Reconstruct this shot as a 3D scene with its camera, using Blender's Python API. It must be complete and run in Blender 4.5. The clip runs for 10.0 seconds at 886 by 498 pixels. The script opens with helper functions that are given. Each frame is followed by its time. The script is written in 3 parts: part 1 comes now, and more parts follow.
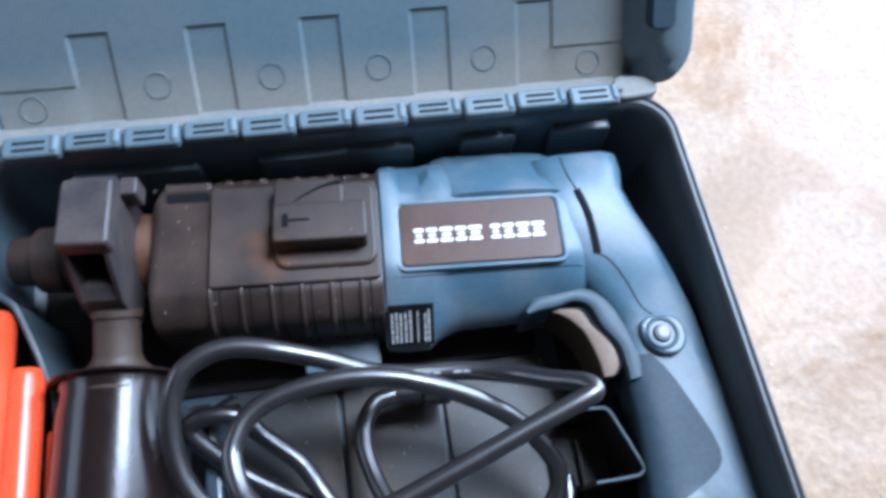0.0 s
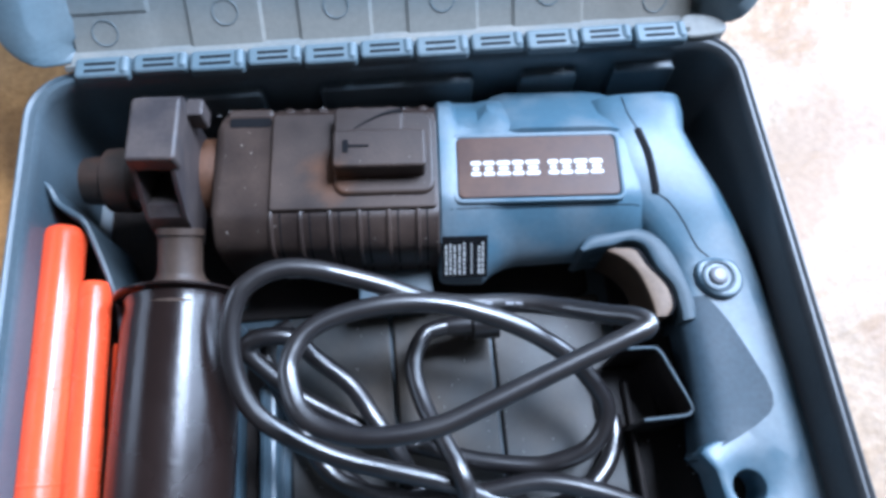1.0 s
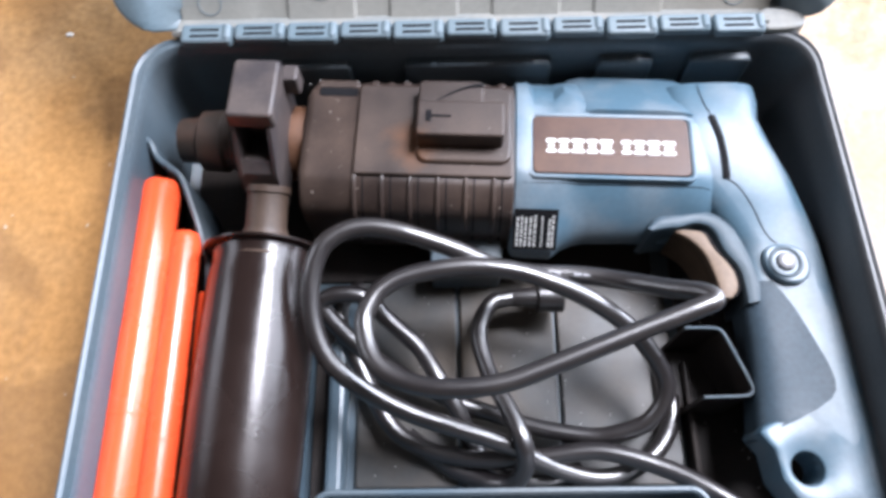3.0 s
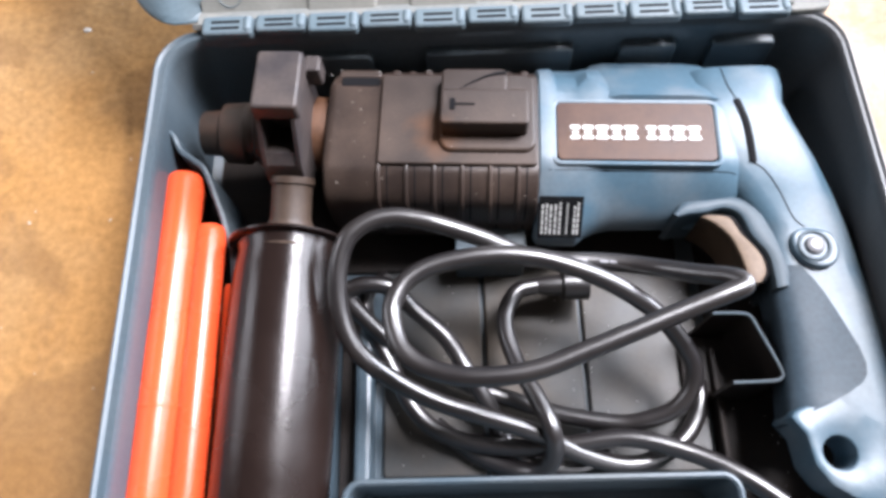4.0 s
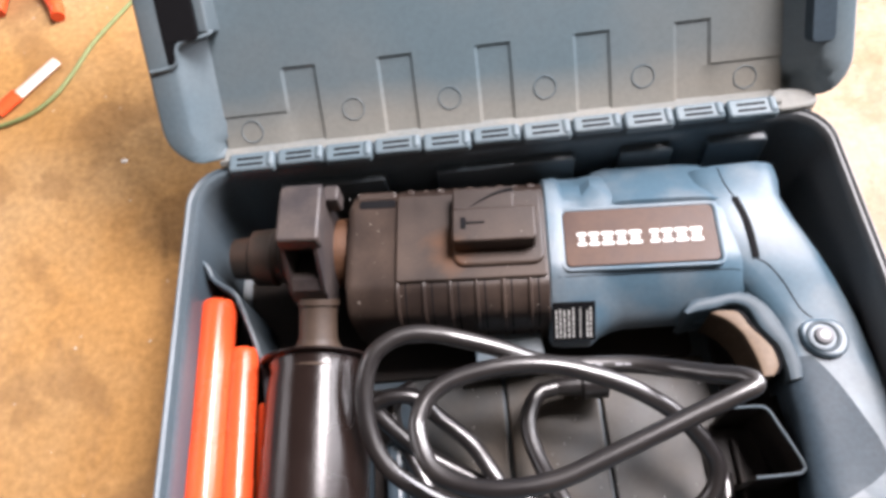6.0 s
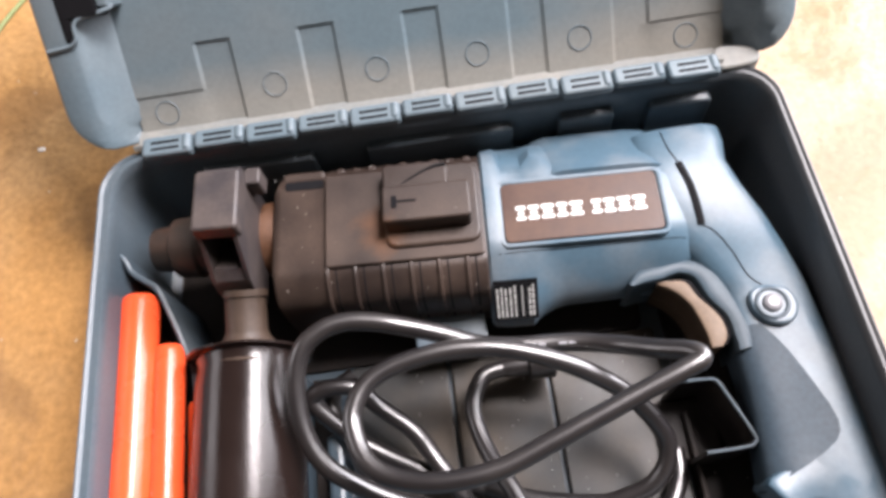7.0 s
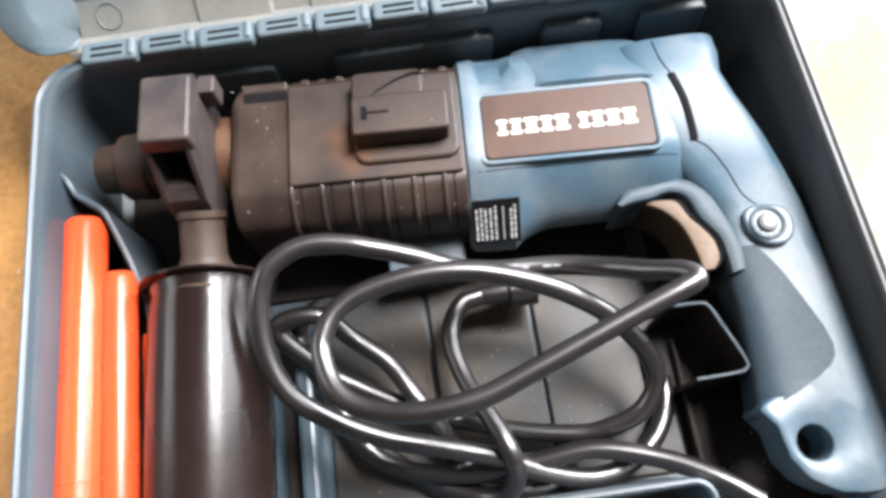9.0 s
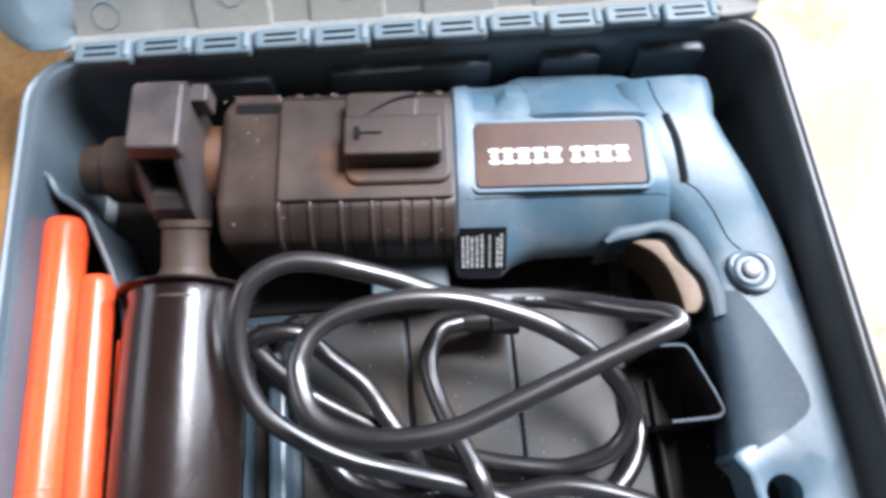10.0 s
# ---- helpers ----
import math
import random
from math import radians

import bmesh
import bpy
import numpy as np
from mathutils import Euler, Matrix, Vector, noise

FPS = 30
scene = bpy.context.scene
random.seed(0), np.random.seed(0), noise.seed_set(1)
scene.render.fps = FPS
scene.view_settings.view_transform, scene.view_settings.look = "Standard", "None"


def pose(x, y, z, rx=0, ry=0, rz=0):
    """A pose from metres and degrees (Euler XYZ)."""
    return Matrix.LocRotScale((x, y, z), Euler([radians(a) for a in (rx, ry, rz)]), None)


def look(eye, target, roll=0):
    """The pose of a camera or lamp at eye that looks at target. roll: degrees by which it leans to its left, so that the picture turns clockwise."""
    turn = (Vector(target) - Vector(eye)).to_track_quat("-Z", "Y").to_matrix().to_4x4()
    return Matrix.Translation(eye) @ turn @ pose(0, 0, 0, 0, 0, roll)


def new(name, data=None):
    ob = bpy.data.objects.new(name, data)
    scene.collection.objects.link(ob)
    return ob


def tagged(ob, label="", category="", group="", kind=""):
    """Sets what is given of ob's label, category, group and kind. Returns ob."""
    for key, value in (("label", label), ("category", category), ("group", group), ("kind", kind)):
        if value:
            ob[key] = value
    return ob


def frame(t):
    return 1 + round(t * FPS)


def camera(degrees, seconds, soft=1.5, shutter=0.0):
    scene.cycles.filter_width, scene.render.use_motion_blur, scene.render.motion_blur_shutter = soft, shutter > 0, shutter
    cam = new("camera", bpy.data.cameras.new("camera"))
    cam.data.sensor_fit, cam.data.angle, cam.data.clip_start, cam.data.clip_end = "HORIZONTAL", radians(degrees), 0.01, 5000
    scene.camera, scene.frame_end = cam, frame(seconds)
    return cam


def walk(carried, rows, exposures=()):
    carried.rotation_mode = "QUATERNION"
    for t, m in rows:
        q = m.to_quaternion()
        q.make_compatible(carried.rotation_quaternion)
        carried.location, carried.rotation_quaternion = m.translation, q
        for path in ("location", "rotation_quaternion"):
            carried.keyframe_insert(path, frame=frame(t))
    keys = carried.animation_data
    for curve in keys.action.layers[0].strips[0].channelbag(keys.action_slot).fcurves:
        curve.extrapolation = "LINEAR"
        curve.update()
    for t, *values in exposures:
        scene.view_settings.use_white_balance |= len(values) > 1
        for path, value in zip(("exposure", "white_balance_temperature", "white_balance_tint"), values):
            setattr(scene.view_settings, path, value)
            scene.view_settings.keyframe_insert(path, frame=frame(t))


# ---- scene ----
from mathutils.bvhtree import BVHTree

cam = camera(63.1, 10.0, soft=3.5, shutter=0.5)
PATH = [
    (0, (0.031, -0.275, 0.53), (0.256, 0.502, -1.299), 8.3),
    (0.3, (0.029, -0.289, 0.525), (0.205, 0.498, -1.305), 7.6),
    (0.5, (0.032, -0.294, 0.52), (0.209, 0.49, -1.311), 8.0),
    (1, (0.021, -0.296, 0.523), (0.119, 0.415, -1.344), 2.9),
    (1.5, (0.014, -0.31, 0.523), (0.114, 0.452, -1.323), 3.5),
    (2, (0.006, -0.321, 0.521), (0.064, 0.425, -1.334), 2.2),
    (2.5, (0.01, -0.319, 0.536), (0.006, 0.47, -1.302), -3.0),
    (3, (0.002, -0.329, 0.53), (-0.024, 0.423, -1.323), -2.8),
    (3.2, (-0.004, -0.331, 0.529), (-0.044, 0.409, -1.329), -2.9),
    (4.3, (-0.009, -0.328, 0.529), (-0.058, 0.392, -1.337), -6.0),
    (4.5, (0.002, -0.322, 0.524), (-0.037, 0.389, -1.345), -5.4),
    (4.8, (0.015, -0.318, 0.523), (-0.012, 0.442, -1.327), -4.7),
    (5, (0.011, -0.31, 0.548), (-0.019, 0.54, -1.262), -4.1),
    (5.2, (-0.002, -0.314, 0.552), (-0.047, 0.567, -1.243), -5.8),
    (6.3, (0.012, -0.301, 0.568), (-0.112, 0.59, -1.219), -14.1),
    (6.5, (0.032, -0.294, 0.56), (-0.073, 0.596, -1.228), -14.3),
    (6.8, (0.038, -0.289, 0.549), (-0.031, 0.561, -1.26), -13.0),
    (7, (0.027, -0.295, 0.54), (-0.026, 0.52, -1.286), -11.6),
    (7.5, (0.026, -0.295, 0.538), (-0.026, 0.489, -1.301), -11.8),
    (8, (0.023, -0.297, 0.528), (-0.021, 0.447, -1.328), -10.8),
    (8.5, (0.022, -0.299, 0.516), (-0.007, 0.419, -1.35), -10.0),
    (9, (0.019, -0.296, 0.502), (0.034, 0.37, -1.384), -7.1),
    (9.5, (0.028, -0.294, 0.507), (0.018, 0.411, -1.365), -10.2),
    (9.7, (0.038, -0.289, 0.5), (0.066, 0.404, -1.375), -6.9),
    (10, (0.02, -0.286, 0.503), (0.08, 0.399, -1.375), 0.2),
]
EXPOSURES = [
    (0.0, -0.60, 5200, 13), (0.5, -0.66, 5150, 12), (1.0, -0.37, 5150, 13), (1.5, -0.29, 5600, 17), (2.0, -0.10, 5950, 20), (3.0, -0.03, 6250, 20),
    (4.5, -0.03, 6650, 20), (5.0, -0.08, 6750, 21), (6.5, -0.20, 7100, 24), (7.0, -0.20, 7100, 24), (8.0, -0.06, 6900, 20), (9.0, 0.06, 6900, 17), (10.0, -0.03, 6250, 17)]
walk(cam, [(t, look(eye, target, roll)) for t, eye, target, roll in PATH], EXPOSURES)

# ---- world, light ----
world = bpy.data.worlds.new("world")
scene.world = world
world.use_nodes = True
wn = world.node_tree
sky = wn.nodes.new("ShaderNodeTexSky")
sky.sky_type, sky.sun_disc = "NISHITA", False
sky.sun_elevation, sky.sun_rotation = radians(50), radians(60)
wn.links.new(sky.outputs[0], wn.nodes["Background"].inputs[0])
wn.nodes["Background"].inputs[1].default_value = 0.05

ROOM = dict(x0=-2.6, x1=2.0, y0=-2.4, y1=2.4, h=2.8)
DOOR = dict(y0=0.10, y1=1.90, h=2.65)
SKYLIGHT = dict(x0=0.75, x1=1.90, y0=0.15, y1=1.25)
lamp = bpy.data.lights.new("doorway_daylight", "AREA")
lamp.shape, lamp.size, lamp.size_y = "RECTANGLE", 1.8, 2.65
lamp.energy, lamp.color = 330, (0.84, 0.93, 1.0)
new("doorway_daylight", lamp).matrix_world = look((2.07, 1.00, 1.325), (0.0, 1.00, 1.325))
# Opening and lamp added in the unseen west wall as soft fill.
FILL_OPENING = dict(y0=-0.10, y1=1.20, z0=0.95, z1=2.25)
lamp3 = bpy.data.lights.new("west_fill_light", "AREA")
lamp3.shape, lamp3.size, lamp3.size_y = "RECTANGLE", 1.3, 1.3
lamp3.energy, lamp3.color = 28, (0.90, 0.96, 1.0)
new("west_fill_light", lamp3).matrix_world = look((-2.68, 0.55, 1.60), (0.0, 0.55, 1.60))
lamp2 = bpy.data.lights.new("skylight_daylight", "AREA")
lamp2.shape, lamp2.size, lamp2.size_y = "RECTANGLE", 1.15, 1.10
lamp2.energy, lamp2.color = 365, (0.92, 0.97, 1.0)
new("skylight_daylight", lamp2).matrix_world = look((1.325, 0.70, 2.84), (1.325, 0.70, 0.0))


# ---- materials ----
def material(name, colour, rough=0.5, metal=0.0, grain=300.0, vary=0.12, bump=0.05, stain=None, stain_scale=14.0,
             stain_amount=0.5, spec=0.5, per_object=0.0, coat=0.0, dust_and_tint=None, specks=None, coat_ior=1.5, coat_rough=0.26):
    """A base colour with fine grain, a second colour in large soft stains, uneven gloss and fine relief."""
    m = bpy.data.materials.new(name)
    m.use_nodes = True
    nt = m.node_tree
    bsdf = nt.nodes["Principled BSDF"]
    geo = nt.nodes.new("ShaderNodeTexCoord")

    def tex(scale, detail=4.0):
        n = nt.nodes.new("ShaderNodeTexNoise")
        n.inputs["Scale"].default_value, n.inputs["Detail"].default_value = scale, detail
        nt.links.new(geo.outputs["Object"], n.inputs["Vector"])
        return n

    def ramp(src, lo, hi, a, b):
        n = nt.nodes.new("ShaderNodeMapRange")
        for i, v in zip((1, 2, 3, 4), (lo, hi, a, b)):
            n.inputs[i].default_value = v
        nt.links.new(src, n.inputs[0])
        return n.outputs[0]

    def mix(kind, fac, a, b):
        n = nt.nodes.new("ShaderNodeMix")
        n.data_type, n.blend_type = "RGBA", kind
        for sock, v in ((n.inputs[0], fac), (n.inputs[6], a), (n.inputs[7], b)):
            if isinstance(v, bpy.types.NodeSocket):
                nt.links.new(v, sock)
            elif isinstance(v, tuple):
                sock.default_value = (*v, 1.0)
            else:
                sock.default_value = v
        return n.outputs[2]

    fine, broad = tex(grain), tex(stain_scale, 6.0)
    colour_out = colour
    if stain:
        colour_out = mix("MIX", ramp(broad.outputs[0], 0.42, 0.72, 0.0, stain_amount), colour, stain)
    if dust_and_tint:
        # tint along an axis (lid dust, floor daylight, case browning): colour, axis, from, to, amount
        for dcol, axis, lo, hi, amount in dust_and_tint:
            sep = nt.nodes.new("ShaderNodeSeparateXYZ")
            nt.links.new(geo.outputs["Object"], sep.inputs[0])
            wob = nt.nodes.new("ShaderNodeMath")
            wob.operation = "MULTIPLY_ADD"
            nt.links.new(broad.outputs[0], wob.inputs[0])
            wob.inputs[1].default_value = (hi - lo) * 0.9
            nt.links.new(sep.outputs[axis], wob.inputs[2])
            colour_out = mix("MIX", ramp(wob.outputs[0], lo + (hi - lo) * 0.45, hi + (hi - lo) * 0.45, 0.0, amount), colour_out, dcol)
    if specks:
        # small pale crumbs of dirt
        sp = tex(specks[1], 1.0)
        colour_out = mix("MIX", ramp(sp.outputs[0], specks[2], specks[2] + 0.03, 0.0, 0.9), colour_out, specks[0])
    g = ramp(fine.outputs[0], 0.25, 0.75, 1 - vary, 1 + vary)
    grey = nt.nodes.new("ShaderNodeCombineColor")
    for i in range(3):
        nt.links.new(g, grey.inputs[i])
    colour_out = mix("MULTIPLY", 1.0, colour_out, grey.outputs[0])
    if per_object:
        info = nt.nodes.new("ShaderNodeObjectInfo")
        hs = nt.nodes.new("ShaderNodeHueSaturation")
        nt.links.new(ramp(info.outputs["Random"], 0, 1, 1 - per_object, 1 + per_object), hs.inputs["Value"])
        nt.links.new(colour_out, hs.inputs["Color"])
        colour_out = hs.outputs[0]
    nt.links.new(colour_out, bsdf.inputs["Base Color"])
    nt.links.new(ramp(broad.outputs[0], 0.3, 0.7, max(rough - 0.08, 0.03), min(rough + 0.1, 1)), bsdf.inputs["Roughness"])
    bsdf.inputs["Metallic"].default_value = metal
    bsdf.inputs["Specular IOR Level"].default_value = spec
    bsdf.inputs["Coat Weight"].default_value = coat
    bsdf.inputs["Coat IOR"].default_value = coat_ior
    bsdf.inputs["Coat Roughness"].default_value = coat_rough
    if bump:
        b = nt.nodes.new("ShaderNodeBump")
        b.inputs["Strength"].default_value, b.inputs["Distance"].default_value = bump, 0.002
        nt.links.new(fine.outputs[0], b.inputs["Height"])
        nt.links.new(b.outputs[0], bsdf.inputs["Normal"])
    return m


# The case plastic turns brown-black towards its right end.
M_CASE = material("case_plastic", (0.053, 0.080, 0.100), 0.40, vary=0.10, stain=(0.14, 0.135, 0.12), stain_scale=9, stain_amount=0.35, dust_and_tint=(((0.050, 0.040, 0.034), 0, 0.17, 0.25, 0.65),))
M_LID = material("lid_plastic", (0.082, 0.122, 0.145), 0.42, vary=0.08, stain=(0.20, 0.20, 0.185), stain_scale=7, stain_amount=0.4)
M_LID_FACE = material("lid_inner_plastic", (0.096, 0.137, 0.156), 0.42, vary=0.08, stain=(0.135, 0.145, 0.142), stain_scale=9, stain_amount=0.5,
                      dust_and_tint=(((0.25, 0.228, 0.19), 1, 0.046, 0.016, 0.65), ((0.20, 0.178, 0.145), 0, 0.10, 0.21, 0.45)))
M_DUSTY = material("dusty_hinge_plastic", (0.15, 0.16, 0.155), 0.6, vary=0.12, stain=(0.215, 0.20, 0.172), stain_scale=20, stain_amount=0.7)
M_BLUE = material("blue_housing", (0.054, 0.100, 0.134), 0.40, vary=0.08, stain=(0.145, 0.165, 0.178), stain_scale=26, stain_amount=0.7)
M_BLUE_SOFT = material("blue_overmould", (0.033, 0.055, 0.071), 0.5, spec=0.3, vary=0.10, stain=(0.085, 0.10, 0.11), stain_scale=20)
M_GRIP = material("dark_grip_rubber", (0.030, 0.047, 0.061), 0.5, vary=0.15, spec=0.25)
M_RUBBER = material("dusty_gear_rubber", (0.024, 0.016, 0.013), 0.46, grain=700, vary=0.2, bump=0.10, stain=(0.088, 0.057, 0.041), stain_scale=20, stain_amount=0.5, specks=((0.30, 0.26, 0.23), 420, 0.775), spec=0.35)
# rusty dust rubbed in beside the selector
nt = M_RUBBER.node_tree
bs = nt.nodes["Principled BSDF"]
co = nt.nodes.new("ShaderNodeTexCoord")
away = nt.nodes.new("ShaderNodeVectorMath")
away.operation = "DISTANCE"
away.inputs[1].default_value = (-.130, -.012, .122)
nt.links.new(co.outputs["Object"], away.inputs[0])
blot = nt.nodes.new("ShaderNodeTexNoise")
blot.inputs["Scale"].default_value, blot.inputs["Detail"].default_value = 70, 5
nt.links.new(co.outputs["Object"], blot.inputs["Vector"])
spread = nt.nodes.new("ShaderNodeMath")
spread.operation = "MULTIPLY_ADD"
nt.links.new(blot.outputs[0], spread.inputs[0])
spread.inputs[1].default_value = .030
nt.links.new(away.outputs["Value"], spread.inputs[2])
rr = nt.nodes.new("ShaderNodeMapRange")
for i, v in zip((1, 2, 3, 4), (.019, .037, .55, 0.0)):
    rr.inputs[i].default_value = v
nt.links.new(spread.outputs[0], rr.inputs[0])
rust = nt.nodes.new("ShaderNodeMix")
rust.data_type = "RGBA"
rust.inputs[7].default_value = (.15, .060, .022, 1)
nt.links.new(bs.inputs["Base Color"].links[0].from_socket, rust.inputs[6])
nt.links.new(rr.outputs[0], rust.inputs[0])
nt.links.new(rust.outputs[2], bs.inputs["Base Color"])
M_NECK = material("brown_neck_plastic", (0.045, 0.030, 0.022), 0.5, vary=0.15, spec=0.3, stain=(0.085, 0.055, 0.038), stain_scale=40)
M_CLAMP = material("black_clamp_plastic", (0.036, 0.031, 0.032), 0.45, vary=0.15, stain=(0.10, 0.075, 0.062), stain_scale=30, stain_amount=0.5, spec=0.35)
M_STEEL = material("worn_dark_steel", (0.026, 0.019, 0.015), 0.5, metal=0.3, stain=(0.09, 0.038, 0.020), stain_scale=40)
M_RUST = material("rusty_collar", (0.10, 0.043, 0.020), 0.6, metal=0.3, stain=(0.10, 0.05, 0.03), stain_scale=60)
M_BLACK = material("glossy_black_plastic", (0.0115, 0.0068, 0.0058), 0.24, vary=0.1, stain=(0.018, 0.010, 0.008), stain_scale=16, spec=0.36)
M_CORD = material("black_cord", (0.009, 0.0075, 0.008), 0.40, vary=0.1, bump=0.02, stain=(0.018, 0.014, 0.012), stain_scale=30, spec=0.4, coat=1.0, coat_ior=1.65, coat_rough=0.27)
M_RED = material("orange_red_tube", (0.80, 0.085, 0.025), 0.26, vary=0.05, bump=0.02, stain=(0.62, 0.06, 0.02), stain_scale=12)
M_PLATE = material("brown_name_plate", (0.046, 0.021, 0.014), 0.42, vary=0.12, stain=(0.11, 0.06, 0.038), stain_scale=30, spec=0.25)
M_WHITE = material("white_print", (0.64, 0.63, 0.60), 0.5, vary=0.04, bump=0.0)
M_TRIGGER = material("dusty_trigger", (0.125, 0.078, 0.045), 0.6, vary=0.15, stain=(0.10, 0.07, 0.05), stain_scale=50)
M_GAP = material("dark_gap", (0.006, 0.006, 0.007), 0.8, vary=0.1, spec=0.1)
M_PIN = material("grey_button", (0.17, 0.17, 0.18), 0.4, vary=0.1)
# Doorway daylight is painted in: the brown fades to grey towards +x.
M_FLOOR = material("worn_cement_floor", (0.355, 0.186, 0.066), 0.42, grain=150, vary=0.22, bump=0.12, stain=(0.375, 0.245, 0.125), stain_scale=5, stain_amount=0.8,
                   dust_and_tint=(((0.215, 0.193, 0.166), 0, -0.05, 0.52, 0.70),), specks=((0.50, 0.41, 0.32), 110, 0.76), spec=0.25)
nt = M_FLOOR.node_tree
bs = nt.nodes["Principled BSDF"]
co = nt.nodes.new("ShaderNodeTexCoord")
patch = nt.nodes.new("ShaderNodeTexNoise")
patch.inputs["Scale"].default_value, patch.inputs["Detail"].default_value, patch.inputs["Distortion"].default_value = 9, 10, 0.4
nt.links.new(co.outputs["Object"], patch.inputs["Vector"])
pr = nt.nodes.new("ShaderNodeMapRange")
for i, v in zip((1, 2, 3, 4), (0.530, 0.580, 0.0, 0.48)):
    pr.inputs[i].default_value = v
nt.links.new(patch.outputs[0], pr.inputs[0])
dark = nt.nodes.new("ShaderNodeMix")
dark.data_type = "RGBA"
dark.inputs[7].default_value = (0.190, 0.100, 0.042, 1)
nt.links.new(bs.inputs["Base Color"].links[0].from_socket, dark.inputs[6])
nt.links.new(pr.outputs[0], dark.inputs[0])
nt.links.new(dark.outputs[2], bs.inputs["Base Color"])
# trowel marks: long shallow waves in the surface
wave = nt.nodes.new("ShaderNodeTexNoise")
wave.inputs["Scale"].default_value, wave.inputs["Detail"].default_value, wave.inputs["Distortion"].default_value = 14, 6, 0.3
nt.links.new(co.outputs["Object"], wave.inputs["Vector"])
wb = nt.nodes.new("ShaderNodeBump")
wb.inputs["Strength"].default_value, wb.inputs["Distance"].default_value = 0.6, 0.010
nt.links.new(wave.outputs[0], wb.inputs["Height"])
nt.links.new(bs.inputs["Normal"].links[0].from_socket, wb.inputs["Normal"])
nt.links.new(wb.outputs[0], bs.inputs["Normal"])
M_WALL = material("plain_plaster", (0.085, 0.075, 0.065), 0.8, grain=90, vary=0.06, stain=(0.06, 0.052, 0.045), stain_scale=1.5)
# Dusty grey with brown dirt; base also darkened for shade beneath the cord.
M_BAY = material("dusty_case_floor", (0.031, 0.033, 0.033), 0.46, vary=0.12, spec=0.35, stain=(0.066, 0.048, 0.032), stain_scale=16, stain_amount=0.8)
# Case plastic darkened for the shade low in the tray, with brown stains.
M_SHADED = material("shaded_case_plastic", (0.016, 0.013, 0.012), 0.6, vary=0.2, stain=(0.036, 0.025, 0.018), stain_scale=25, spec=0.2)
M_PRINT = material("worn_white_print", (0.50, 0.50, 0.48), 0.5, vary=0.1, bump=0.0)
M_GREEN = material("green_string", (0.16, 0.19, 0.07), 0.6, vary=0.15)
M_CLEAR = material("pale_plastic", (0.70, 0.52, 0.44), 0.3, vary=0.05)


# ---- mesh helpers ----
def part(name, bm, mat, parent=None, label="", matrix=None, smooth=35):
    me = bpy.data.meshes.new(name)
    bmesh.ops.recalc_face_normals(bm, faces=bm.faces)
    for f in bm.faces:
        f.smooth = len(f.verts) <= 4
    for e in bm.edges:
        if len(e.link_faces) == 2 and e.calc_face_angle(0) > radians(smooth):
            e.smooth = False
    bm.to_mesh(me)
    bm.free()
    me.materials.append(mat)
    ob = new(name, me)
    if parent:
        ob.parent = parent
    if matrix:
        ob.matrix_basis = matrix
    if label:
        ob["label"] = label
    return ob


def thing(name, label, category, matrix=None, group="", kind=""):
    ob = new(name)
    ob.empty_display_size = 0.02
    if matrix:
        ob.matrix_basis = matrix
    return tagged(ob, label, category, group, kind)


def chaikin(pts, n=2, closed=True):
    pts = [Vector(p) for p in pts]
    for _ in range(n):
        out = [] if closed else [pts[0]]
        for i in range(len(pts) if closed else len(pts) - 1):
            a, b = pts[i], pts[(i + 1) % len(pts)]
            out += [a * 0.75 + b * 0.25, a * 0.25 + b * 0.75]
        pts = out if closed else out + [pts[-1]]
    return pts


def rrect(x0, x1, y0, y1, r, n=5, skew=0.0):
    """A rounded rectangle, anticlockwise; skew widens its right side towards y0."""
    pts = []
    for cx, cy, a0 in ((x1 - r, y1 - r, 0), (x0 + r, y1 - r, 90), (x0 + r, y0 + r, 180), (x1 - r, y0 + r, 270)):
        for i in range(n + 1):
            a = radians(a0 + 90 * i / n)
            x, y = cx + r * math.cos(a), cy + r * math.sin(a)
            if skew and x > (x0 + x1) / 2:
                x += skew * (y1 - y) / (y1 - y0)
            pts.append(Vector((x, y)))
    return pts


def loft(rings, cap0=True, cap1=True, bm=None):
    """Joins rings of 3D points, all of one length, with quads."""
    bm = bm or bmesh.new()
    vs = [[bm.verts.new(p) for p in ring] for ring in rings]
    n = len(rings[0])
    for a, b in zip(vs, vs[1:]):
        for i in range(n):
            bm.faces.new((a[i], a[(i + 1) % n], b[(i + 1) % n], b[i]))
    if cap0:
        bm.faces.new(vs[0])
    if cap1:
        bm.faces.new(vs[-1])
    return bm


def inset(pts, d):
    """Moves a closed outline inwards along its vertex normals."""
    out, n = [], len(pts)
    area = sum(pts[i].x * pts[(i + 1) % n].y - pts[(i + 1) % n].x * pts[i].y for i in range(n))
    sign = 1 if area > 0 else -1
    for i in range(n):
        t = pts[(i + 1) % n] - pts[i - 1]
        if t.length < 1e-9:
            out.append(pts[i].copy())
            continue
        t.normalize()
        out.append(pts[i] + Vector((-t.y, t.x)) * d * sign)
    return out


